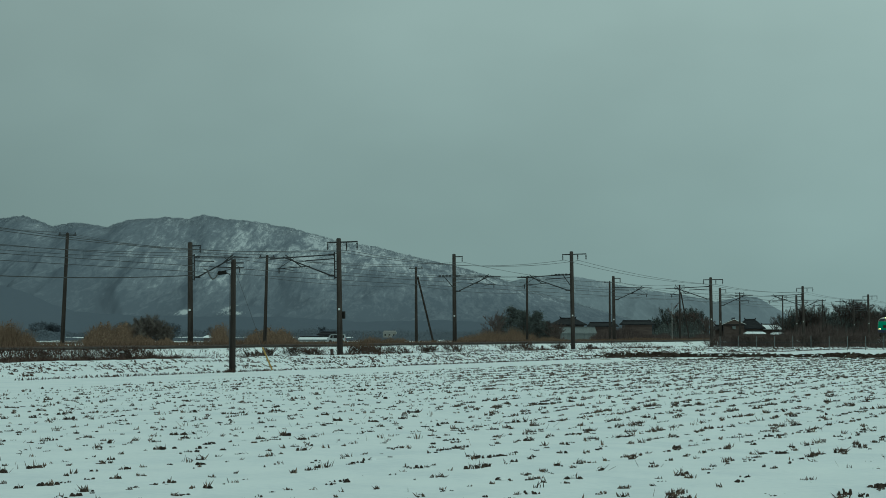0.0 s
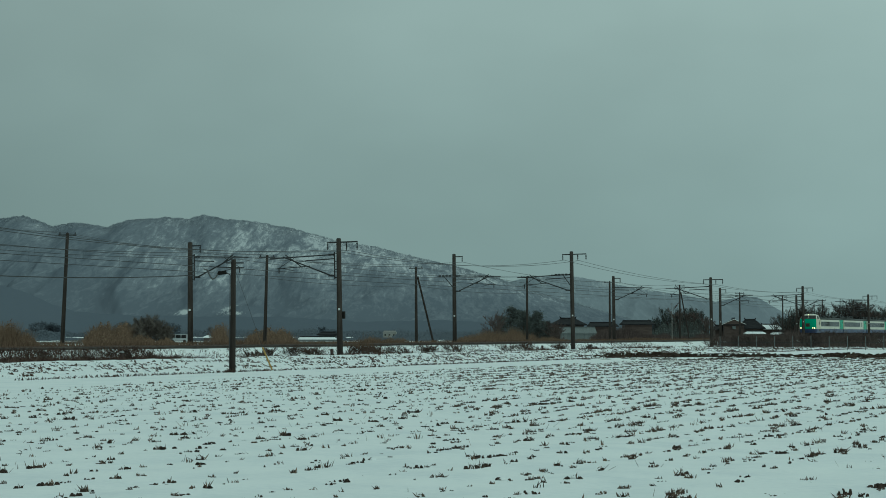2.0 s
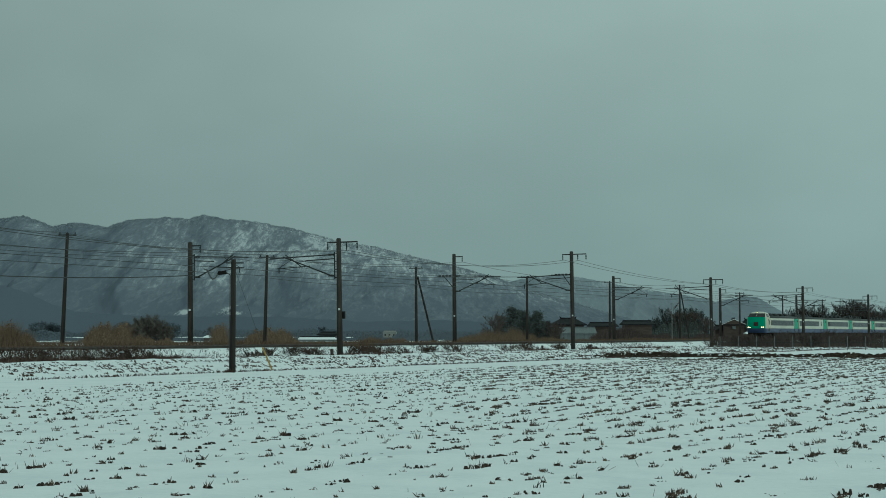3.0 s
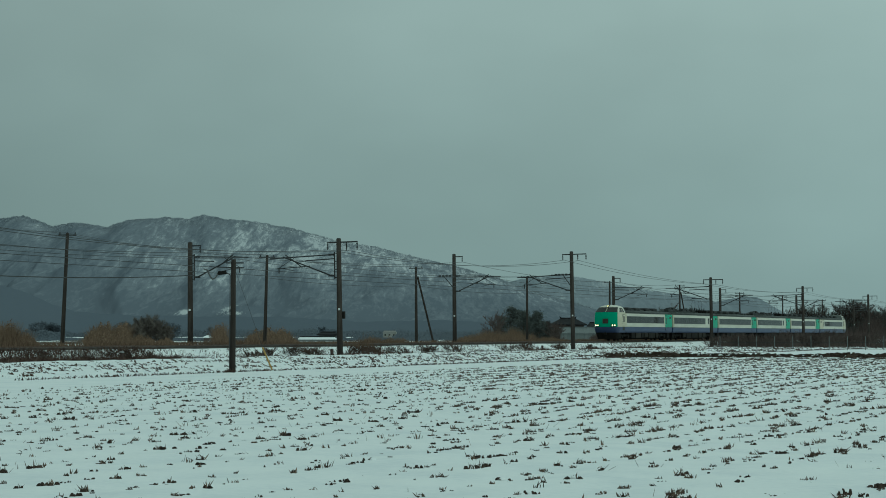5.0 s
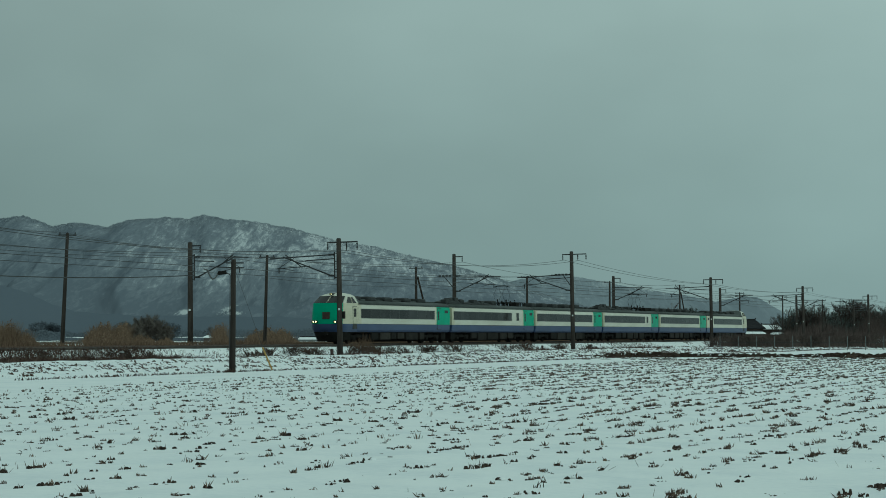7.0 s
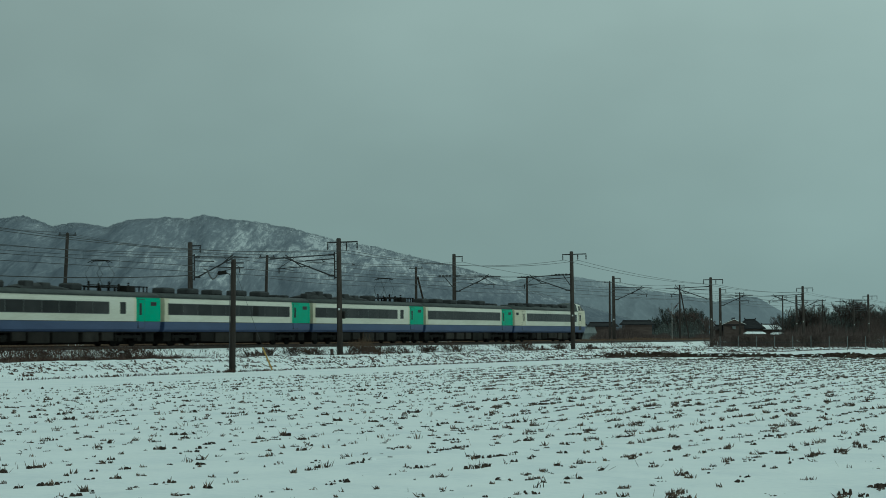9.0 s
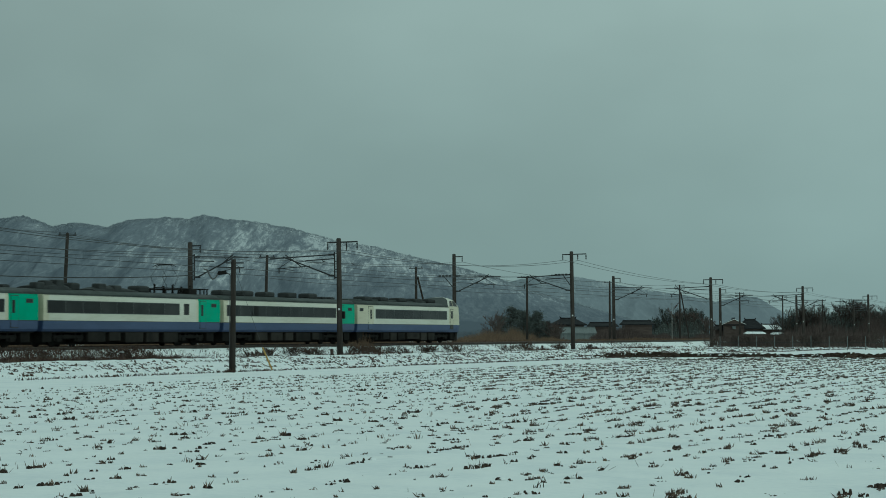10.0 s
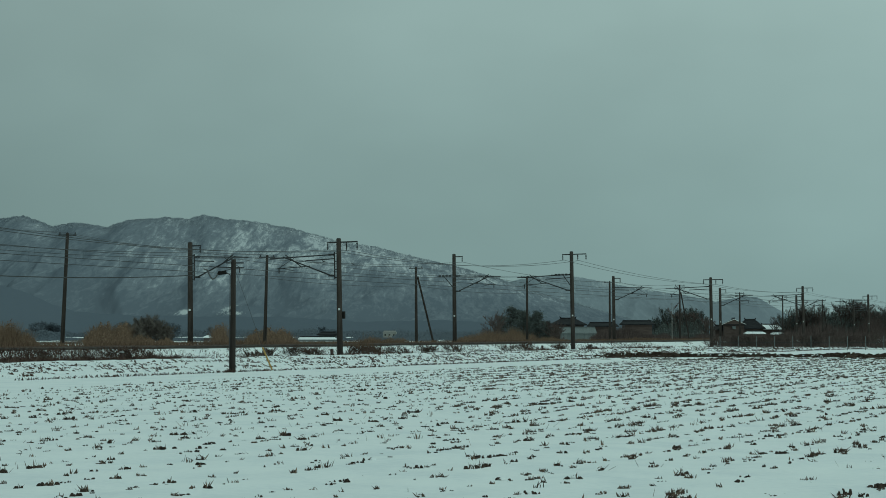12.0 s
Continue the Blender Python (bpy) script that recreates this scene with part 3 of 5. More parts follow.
def make_wires():
    ks = range(-1, 7)
    for y, drop, sag in ((-0.65, 0.87, (0.85, 0.85, 0.4)), (0.92, 0.8, (0.85, 0.85, 0.4))):
        wire("feeder_wire", [rail_point(NEAR_S + 50 * k, NEAR_POLE + y, near_heights[k] - drop + 0.05) for k in ks], sag, 0.018, "dark feeder wire hung along the catenary poles", "overhead wires")
    wire("feeder_wire", [rail_point(FAR_S + 50 * k, FAR_POLE - 0.9, far_heights[k] - 0.75) for k in ks], 0.5, 0.018, "dark feeder wire hung along the catenary poles", "overhead wires")
    for base, d, low in ((NEAR_S, NEAR_TRACK, 6.28), (FAR_S, FAR_TRACK, 6.12)):
        wire("messenger_wire", [rail_point(base + 50 * k, d, 7.3) for k in ks], 0.55, 0.016, "dark messenger wire over the track", "overhead wires")
        wire("contact_wire", [rail_point(base + 50 * k, d + 0.2 * (-1) ** k, low) for k in ks], 0.0, 0.02, "dark contact wire over the track", "overhead wires")
        for k in ks:
            for q in range(1, 10):
                s = base + 50 * k + 5 * q
                if k == 6 or not 30 < s < 260:
                    continue
                u = q / 10
                bm = bmesh.new()
                tube(bm, rail_point(s, d, low), rail_point(s, d, 7.3 - 0.55 * 4 * u * (1 - u)), 0.004, 0.004, 4)
                tagged(obj("dropper_wire", bm, WIRE), "thin dropper between messenger and contact wire", "wire", "dropper wires")
    for y, dz in ((0.65, 0.05), (0.0, 0.05)):
        wire("utility_wire", [rail_point(s, UTILITY + y, h + dz) for s, h in U_SLOTS], 0.35, 0.011, "thin low-voltage wire between utility poles", "utility wires")
    wire("telephone_cable", [rail_point(s, UTILITY - 0.14, h - 1.9) for s, h in U_SLOTS[2:]], 0.3, 0.018, "black telephone cable between utility poles", "utility wires")
    wire("telephone_cable", [rail_point(s, FAR_POLE - 0.3, z) for s, z in ((66.0, 6.1), (FAR_S, 6.05))], 0.75, 0.036, "thick black cable hung to a catenary pole", "utility wires")


make_wires()


# ---- the train ----
SIDE = [(1.34, 0.94), (1.43, 1.08), (1.47, 1.58), (1.475, 2.2), (1.465, 2.9), (1.42, 3.15)]
CROWN = [(1.42, 3.15), (1.33, 3.3), (1.05, 3.42), (0.6, 3.49), (0.0, 3.52)]


def extrude_profile(prof, x0, x1, cap=True):
    """Prism of a profile (y, z), mirrored over the middle, from x0 to x1."""
    bm = bmesh.new()
    ring = [(y, z) for y, z in prof] + [(-y, z) for y, z in reversed(prof) if y > 1e-6]
    a = [bm.verts.new((x0, -y, z)) for y, z in ring]
    b = [bm.verts.new((x1, -y, z)) for y, z in ring]
    n = len(ring)
    for i in range(n):
        j = (i + 1) % n
        bm.faces.new((a[i], b[i], b[j], a[j]))
    if cap:
        bm.faces.new(a)
        bm.faces.new(b[::-1])
    bmesh.ops.recalc_face_normals(bm, faces=bm.faces)
    return bm


def flat_panel(x0, x1, z0, z1, out, sgn, bevel=0.0, depth=0.03):
    bm = bmesh.new()
    y = sgn * (1.472 + out)
    box(bm, x0, x1, min(y, y - sgn * depth), max(y, y - sgn * depth), z0, z1, bevel)
    return bm


def windows(car, x0, x1, count, z0=2.03, z1=2.8):
    for sgn in (-1, 1):
        band = part("window_band", flat_panel(x0, x1, z0, z1, 0.006, sgn, depth=0.05), WINFRAME, car, "grey frame strip round the side windows")
        w = (x1 - x0 - 0.08) / count
        for k in range(count):
            a = x0 + 0.04 + k * w
            part("pane", flat_panel(a + 0.03, a + w - 0.03, z0 + 0.04, z1 - 0.04, 0.012, sgn, depth=0.02), GLASS, band)


def single_window(car, x0, x1, z0, z1, name="window"):
    for sgn in (-1, 1):
        fr = part(name, flat_panel(x0, x1, z0, z1, 0.007, sgn, 0.0), SEAM, car)
        part("pane", flat_panel(x0 + 0.04, x1 - 0.04, z0 + 0.04, z1 - 0.04, 0.012, sgn, depth=0.02), GLASS, fr)


def door(car, x0, x1, paint, win):
    for sgn in (-1, 1):
        seam = part("door", flat_panel(x0, x1, 1.15, 3.02, 0.004, sgn), SEAM, car)
        part("door_leaf_lower", flat_panel(x0 + 0.03, x1 - 0.03, 1.18, 1.575, 0.009, sgn), BLUE, seam)
        part("door_leaf", flat_panel(x0 + 0.03, x1 - 0.03, 1.585, 2.99, 0.009, sgn), paint, seam)
        part("door_window", flat_panel(win[0], win[1], 2.0, 2.75, 0.014, sgn), GLASS, seam)


def roof_unit(car, x0, x1, w, h, name="roof_unit", z=3.46):
    bm = bmesh.new()
    box(bm, x0, x1, -w, w, z, z + h, min(0.12, h * 0.3))
    u = part(name, bm, UNIT, car, "dark rounded air-conditioning cover")
    bm = bmesh.new()
    for k in range(5):
        xx = x0 + (x1 - x0) * (0.2 + 0.15 * k)
        box(bm, xx - 0.03, xx + 0.03, -w * 0.7, w * 0.7, z + h - 0.01, z + h + 0.02)
    part("grille", bm, UNDER, u)


def roof_fairing(car, x0, x1, w, h, peak):
    """Long rounded cover whose height swells to a peak along its length."""
    bm = bmesh.new()
    rows = []
    for i in range(9):
        u = i / 8
        k = min(u / peak, (1 - u) / (1 - peak)) ** 0.6 if 0 < u < 1 else 0.15
        rows.append([bm.verts.new((x0 + (x1 - x0) * u, -w * math.cos(a), 3.42 + (h + 0.06) * (0.3 + 0.7 * k) * math.sin(a) ** 0.6)) for a in [math.pi * q / 10 for q in range(11)]])
    for a, b in zip(rows, rows[1:]):
        for q in range(10):
            bm.faces.new((a[q], b[q], b[q + 1], a[q + 1]))
    bm.faces.new(rows[0])
    bm.faces.new(rows[-1][::-1])
    bmesh.ops.recalc_face_normals(bm, faces=bm.faces)
    part("roof_fairing", bm, UNIT, car, "dark rounded roof cover")


def bogie(car, x):
    bm = bmesh.new()
    for y in (-1.0, 1.0):
        box(bm, x - 1.55, x + 1.55, y - 0.09, y + 0.09, 0.5, 0.72, 0.04)
        for q in (-1.05, 1.05):
            box(bm, x + q - 0.2, x + q + 0.2, y - 0.14, y + 0.14, 0.3, 0.58, 0.03)
            tube(bm, (x + q - 0.35, y, 0.35), (x + q - 0.35, y, 0.85), 0.1, 0.1, 8)
            tube(bm, (x + q + 0.35, y, 0.35), (x + q + 0.35, y, 0.85), 0.1, 0.1, 8)
    box(bm, x - 0.35, x + 0.35, -1.0, 1.0, 0.45, 0.8, 0.04)
    b = part("bogie", bm, UNDER, car)
    for q in (-1.05, 1.05):
        bm = bmesh.new()
        tube(bm, (x + q, -0.8, 0.43), (x + q, 0.8, 0.43), 0.08, 0.08, 8)
        for y in (-0.57, 0.57):
            tube(bm, (x + q, y - 0.07, 0.43), (x + q, y + 0.07, 0.43), 0.43, 0.43, 20)
        part("wheelset", bm, UNDER, b)


def underfloor(car, rng):
    bm = bmesh.new()
    box(bm, 0.4, 20.1, -1.25, 1.25, 0.86, 0.98)
    # centre box and cross blocks are added filler to hide bright snow beyond
    box(bm, 0.5, 20.0, -0.45, 0.45, 0.14, 0.86)
    for xx in (1.0, 5.4, 14.9, 19.4):
        box(bm, xx - 0.45, xx + 0.45, -1.2, 1.2, 0.3, 0.86)
    part("underframe", bm, UNDER, car)
    x = 5.0
    while x < 14.6:
        w = rng.uniform(0.9, 2.6)
        bm = bmesh.new()
        box(bm, x, min(x + w, 15.2), -1.3, 1.3, rng.uniform(0.22, 0.38), 0.9, 0.03)
        part("equipment_box", bm, EQUIP, car)
        x += w + rng.uniform(0.15, 0.6)
    bogie(car, 3.3)
    bogie(car, 17.2)


def pantograph(car, x):
    bm = bmesh.new()
    for yy in (-0.6, 0.6):
        box(bm, x - 0.9, x + 0.9, yy - 0.04, yy + 0.04, 3.72, 3.8)
    for xx in (-0.8, 0.0, 0.8):
        box(bm, x + xx - 0.04, x + xx + 0.04, -0.65, 0.65, 3.72, 3.8)
    for xx in (-0.8, 0.8):
        for yy in (-0.6, 0.6):
            tube(bm, (x + xx, yy, 3.45), (x + xx, yy, 3.75), 0.09, 0.06, 8)
    p = part("pantograph", bm, UNDER, car, "thin dark steel diamond pantograph raised to the wire")
    top = 5.45
    knee = 4.6
    for yy in (-0.5, 0.5):
        for sx in (-1, 1):
            bm = bmesh.new()
            tube(bm, (x + sx * 0.35, yy, 3.8), (x + sx * 0.95, yy * 0.9, knee), 0.018, 0.016, 6)
            tube(bm, (x + sx * 0.95, yy * 0.9, knee), (x + sx * 0.18, yy * 0.8, top - 0.1), 0.014, 0.012, 6)
            part("linkage", bm, STEEL, p)
    bm = bmesh.new()
    for sx in (-0.18, 0.18):
        box(bm, x + sx - 0.04, x + sx + 0.04, -0.5, 0.5, top - 0.07, top)
        for yy in (-1, 1):
            tube(bm, (x + sx, yy * 0.5, top - 0.03), (x + sx, yy * 0.8, top - 0.16), 0.03, 0.02, 6)
    part("collector_head", bm, UNDER, p)


def roof_gear(car, x0, x1):
    """Insulators, bus cables and boxes beside a pantograph."""
    bm = bmesh.new()
    tube(bm, (x0, -0.45, 3.85), (x1, -0.45, 3.85), 0.035, 0.035, 6)
    tube(bm, (x0, 0.3, 3.8), (x1, 0.3, 3.8), 0.035, 0.035, 6)
    part("bus_cable", bm, UNDER, car)
    x = x0
    k = 0
    while x < x1:
        bm = bmesh.new()
        h = (0.35, 0.72, 0.4, 0.6)[k % 4]
        for q in range(5):
            tube(bm, (x, -0.45 + 0.35 * (k % 2), 3.42 + q * h / 5), (x + 0.05 * (k % 3) * q / 5, -0.45 + 0.35 * (k % 2), 3.42 + (q + 0.75) * h / 5), 0.09, 0.06, 8)
        part("insulator", bm, UNDER, car)
        x += 0.55
        k += 1
    bm = bmesh.new()
    box(bm, x1 - 1.4, x1 - 0.4, -0.7, 0.1, 3.42, 3.85, 0.05)
    part("breaker_box", bm, UNDER, car)


def gangway(car, x0, x1):
    bm = bmesh.new()
    n = 5
    for k in range(n):
        a = x0 + (x1 - x0) * k / n
        g = 0.02 if k % 2 else 0.0
        box(bm, a, a + (x1 - x0) / n, -0.75 - g, 0.75 + g, 1.1, 3.3 + g)
    part("gangway_bellows", bm, RUBBER, car)


def shell(car, x0, x1, green_from):
    part("lower_body", extrude_profile(SIDE[:3], x0, x1), BLUE, car, "dark blue lower side panels")
    up = [(SIDE[2][0], SIDE[2][1] + 0.002)] + SIDE[3:]
    if green_from:
        part("upper_body", extrude_profile(up, x0 + 0.55, green_from - 0.25), OFFWHITE, car, "off-white painted side panels")
        part("end_band", extrude_profile(up, x0, x0 + 0.55), CREAM, car, "cream end band")
        part("end_band", extrude_profile(up, green_from - 0.25, green_from), CREAM, car, "cream end band")
        part("vestibule", extrude_profile(up, green_from, x1), GREEN, car, "bright green end section")
    else:
        part("upper_body", extrude_profile(up, x0, 17.3), OFFWHITE, car, "off-white painted side panels")
        part("vestibule", extrude_profile(up, 17.3, x1), CREAM, car, "cream end section")
    part("roof", extrude_profile([(y, z + 0.002) for y, z in CROWN], x0, x1), ROOFGREY, car, "dull grey curved roof", True)
    bm = bmesh.new()
    for y in (-1.44, 1.44):
        box(bm, x0, x1, y - 0.02, y + 0.02, 3.13, 3.17)
    part("rain_gutter", bm, ROOFGREY, car)
    bm = bmesh.new()
    for y in (-1.466, 1.466):
        box(bm, x0, x1, y - 0.012, y + 0.012, 1.565, 1.595)
    part("waist_line", bm, SEAM, car, "thin dark line between the colours")


# cab: plan outlines at rising heights; each outline runs from the body forward, round the nose and back
CAB_LEVELS = [  # z, half width, nose x, corner radius reach, rear x
    (0.2, 1.15, -0.1, 0.5, 1.3), (0.94, 1.36, -0.3, 0.55, 2.4), (1.2, 1.44, -0.42, 0.55, 2.4), (1.58, 1.468, -0.45, 0.55, 2.4), (2.4, 1.46, -0.42, 0.55, 2.4),
    (3.1, 1.43, -0.36, 0.6, 2.4), (3.22, 1.41, -0.33, 0.6, 2.4), (3.78, 1.2, 0.42, 0.6, 2.15), (3.93, 0.97, 0.75, 0.6, 1.9), (4.03, 0.55, 1.02, 0.4, 1.65)]
NC = 25


def cab_outline(level):
    z, w, nx, reach, rear = level
    pts = []
    for i in range(NC):
        u = i / (NC - 1) * 2 - 1          # -1 near side rear, 0 nose, 1 far side rear
        a = abs(u)
        if a < 0.56:                      # front
            q = a / 0.56
            y, x = w * 0.9 * q, nx + reach * 0.42 * q ** 2.6
        elif a < 0.68:                    # corner
            q = (a - 0.56) / 0.12
            y = w * (0.9 + 0.1 * math.sin(q * math.pi / 2))
            x = nx + reach * 0.42 + (reach * 0.58) * (1 - math.cos(q * math.pi / 2)) * 0.9
        else:                             # side
            q = (a - 0.68) / 0.32
            xs = nx + reach * (0.42 + 0.58 * 0.9)
            x, y = xs + (rear - xs) * q, w
        pts.append(Vector((x, -y if u < 0 else y, z)))
    return pts


def cab_patch(l0, l1, c0, c1, push=0.0):
    bm = bmesh.new()
    rows = []
    for lv in CAB_LEVELS[l0:l1 + 1]:
        rows.append([bm.verts.new(p + Vector((-push if abs(i - 12) < 8 else 0, 0 if abs(i - 12) < 8 else math.copysign(push, i - 12), push * 0.5))) for i, p in enumerate(cab_outline(lv)) if c0 <= i <= c1])
    for a, b in zip(rows, rows[1:]):
        for i in range(len(a) - 1):
            bm.faces.new((a[i], a[i + 1], b[i + 1], b[i]))
    bmesh.ops.recalc_face_normals(bm, faces=bm.faces)
    return bm


def hood(bm, x0, x1, y, z, r, inner):
    """Open-fronted tube round a lamp, added to hide the lens from oblique views."""
    n = 14
    rings = []
    for x, q in ((x0, r), (x1, r), (x1, inner), (x0, inner)):
        rings.append([bm.verts.new((x, y + q * math.cos(2 * math.pi * i / n), z + q * math.sin(2 * math.pi * i / n))) for i in range(n)])
    for a, b in zip(rings, rings[1:] + rings[:1]):
        for i in range(n):
            bm.faces.new((a[i], a[(i + 1) % n], b[(i + 1) % n], b[i]))
    bmesh.ops.recalc_face_normals(bm, faces=bm.faces)


def cab(car, lit):
    part("nose_skirt", cab_patch(0, 1, 3, 21), UNDER, car, "black skirt under the nose", True)
    part("nose_lower", cab_patch(1, 3, 0, 24), BLUE, car, "dark blue nose band", True)
    part("front_panel", cab_patch(3, 6, 5, 19), GREEN, car, "bright green front panel", True)
    part("cab_side", cab_patch(3, 6, 0, 5), CREAM, car, "cream cab side", True)
    part("cab_side", cab_patch(3, 6, 19, 24), CREAM, car, "cream cab side", True)
    top = cab_patch(6, 9, 0, 24)
    cap = [v for v in top.verts if abs(v.co.z - CAB_LEVELS[9][0]) < 1e-4]
    c = top.verts.new((1.15, 0, 4.055))
    top.verts.ensure_lookup_table()
    for a, b in zip(cap, cap[1:] + cap[:1]):
        top.faces.new((a, b, c))
    bmesh.ops.recalc_face_normals(top, faces=top.faces)
    part("cab_roof", top, OFFWHITE, car, "off-white domed cab roof", True)
    rear = bmesh.new()               # fairing behind the cab
    prof = [cab_outline(l) for l in CAB_LEVELS[6:]]
    ra = [rear.verts.new(p[0]) for p in prof] + [rear.verts.new(p[-1]) for p in reversed(prof)]
    rb = [rear.verts.new((3.4 + 0.2 * (1 - abs(v.co.y)), v.co.y * 0.96, 3.2 + 0.32 * (1 - (v.co.y / 1.42) ** 2))) for v in ra]
    for i in range(len(ra) - 1):
        rear.faces.new((ra[i], ra[i + 1], rb[i + 1], rb[i]))
    bmesh.ops.recalc_face_normals(rear, faces=rear.faces)
    part("roof_fairing", rear, ROOFGREY, car, "", True)
    part("windshield", cab_patch(6, 7, 5, 19, 0.012), GLASS, car, "dark wraparound windscreen", True)
    bm = bmesh.new()
    tube(bm, (-0.32, 0, 3.22), (0.38, 0, 3.75), 0.03, 0.03, 6)
    part("windscreen_pillar", bm, CREAM, car)
    for sgn in (-1, 1):
        bm = bmesh.new()
        q = [(0.36, 1.425, 3.24), (2.05, 1.425, 3.24), (1.72, 1.225, 3.72), (0.86, 1.225, 3.72)]
        vs = [bm.verts.new((x, sgn * y, z)) for x, y, z in q]
        vs2 = [bm.verts.new((x, sgn * (y - 0.05), z)) for x, y, z in q]
        bm.faces.new(vs)
        for i in range(4):
            bm.faces.new((vs[i], vs2[i], vs2[(i + 1) % 4], vs[(i + 1) % 4]))
        bmesh.ops.recalc_face_normals(bm, faces=bm.faces)
        w = part("cab_window", bm, GLASS, car, "slanted cab side window")
        bm = bmesh.new()
        tube(bm, (1.3, sgn * 1.43, 3.23), (1.3, sgn * 1.235, 3.73), 0.03, 0.03, 6)
        part("window_post", bm, CREAM, w)
        for y, lens in ((1.12, LAMP if lit else PLATE), (0.86, LAMP if lit else TAIL)):
            bm = bmesh.new()
            x = -0.3 if y > 1 else -0.38
            hood(bm, x + 0.15, x - 0.25, sgn * y, 1.74, 0.115, 0.095)
            ring = part("headlight", bm, SEAM, car)
            bm = bmesh.new()
            tube(bm, (x + 0.1, sgn * y, 1.74), (x - 0.045, sgn * y, 1.74), 0.094, 0.085, 14)
            part("lens", bm, lens, ring)
    bm = bmesh.new()
    hood(bm, 1.0, 0.3, 0, 3.93, 0.1, 0.085)
    ring = part("roof_headlight", bm, SEAM, car)
    bm = bmesh.new()
    tube(bm, (0.9, 0, 3.93), (0.58, 0, 3.93), 0.084, 0.084, 14)
    part("lens", bm, LAMP if lit else PLATE, ring)
    bm = bmesh.new()
    box(bm, -0.47, -0.38, -0.33, 0.33, 1.95, 2.5, 0.02)
    part("head_mark", bm, MARK, car, "dark square head mark panel")
    bm = bmesh.new()
    tube(bm, (0.3, 0, 0.82), (-0.6, 0, 0.82), 0.13, 0.16, 10)
    part("coupler", bm, UNDER, car)


CAR_GROUP = "cars of the express train"


def end_car(lit, tail_style):
    car = empty("railcar", Matrix(), "cream, green and blue express train end car with raised cab", "train car", CAR_GROUP)
    shell(car, 2.3, 20.25, None if tail_style else 17.4)
    cab(car, lit)
    windows(car, 2.75, 17.0, 8)
    for sgn in (-1, 1):
        seam = part("cab_door", flat_panel(1.35, 2.05, 1.2, 2.98, 0.002, sgn), SEAM, car)
        part("door_leaf", flat_panel(1.38, 2.02, 1.6, 2.95, 0.007, sgn), CREAM, seam)
        part("door_window", flat_panel(1.5, 1.9, 2.15, 2.8, 0.012, sgn), GLASS, seam)
    if tail_style:
        door(car, 17.5, 18.3, CREAM, (17.7, 17.98))
        single_window(car, 19.2, 19.85, 2.6, 2.85, "destination_sign")
    else:
        door(car, 17.55, 18.35, GREEN, (17.68, 17.95))
        single_window(car, 19.15, 19.8, 2.6, 2.85, "destination_sign")
    for x in (3.9, 6.6, 9.8, 13.4, 16.4):
        roof_unit(car, x - 0.75, x + 0.75, 0.55, 0.36)
    bm = bmesh.new()
    box(bm, 3.2, 19.6, -0.3, 0.3, 3.48, 3.62, 0.04)
    part("roof_duct", bm, ROOFGREY, car)
    underfloor(car, random.Random(3 + tail_style))
    gangway(car, 20.25, 20.5)
    return car


def middle_car(with_pantograph, seed, band=14.45):
    label = "cream, green and blue express train car with pantograph" if with_pantograph else "cream, green and blue express train car with five roof units"
    car = empty("railcar", Matrix(), label, "train car", CAR_GROUP)
    shell(car, 0.25, 20.25, 17.45)
    door(car, 17.65, 18.4, GREEN, (17.78, 18.05))
    single_window(car, 19.1, 19.75, 2.6, 2.85, "destination_sign")
    if with_pantograph:
        windows(car, 0.6, band, 8)
        single_window(car, 15.62, 16.27, 2.05, 2.8)
        roof_fairing(car, 0.5, 4.0, 0.8, 0.5, 0.75)
        roof_unit(car, 4.3, 5.3, 0.5, 0.46)
        roof_fairing(car, 6.5, 11.4, 0.75, 0.4, 0.35)
        for xx, yy, hh in ((0.9, -0.5, 0.42), (1.9, -0.35, 0.55), (2.9, -0.45, 0.62), (7.4, -0.4, 0.5), (9.0, -0.45, 0.42)):
            bm = bmesh.new()
            box(bm, xx - 0.4, xx + 0.4, yy - 0.3, yy + 0.3, 3.45, 3.45 + hh, 0.08)
            part("roof_ventilator", bm, UNIT, car)
        roof_unit(car, 11.8, 13.0, 0.5, 0.45, "resistor_box")
        roof_gear(car, 13.6, 18.9)
        pantograph(car, 15.5)
        bm = bmesh.new()
        for xx in (19.2, 19.7, 20.1):
            for yy in (-0.5, 0.5):
                tube(bm, (xx, yy, 3.4), (xx, yy, 3.85), 0.05, 0.05, 6)
            box(bm, xx - 0.04, xx + 0.04, -0.6, 0.6, 3.82, 3.88)
        part("cable_frame", bm, UNDER, car)
    else:
        windows(car, 0.65, 17.1, 9)
        for x, h in ((2.35, 0.4), (5.4, 0.42), (8.5, 0.4), (11.9, 0.42), (15.15, 0.42)):
            roof_unit(car, x - 0.72, x + 0.72, 0.48, h)
        for x in (17.3, 18.7):
            roof_unit(car, x - 0.35, x + 0.35, 0.35, 0.2, "roof_ventilator")
    underfloor(car, random.Random(seed))
    gangway(car, 0.0, 0.25)
    gangway(car, 20.25, 20.5)
    return car


CARS = [end_car(True, 0), middle_car(True, 8), middle_car(False, 9), middle_car(True, 10, 15.1), middle_car(False, 11), end_car(False, 1)]


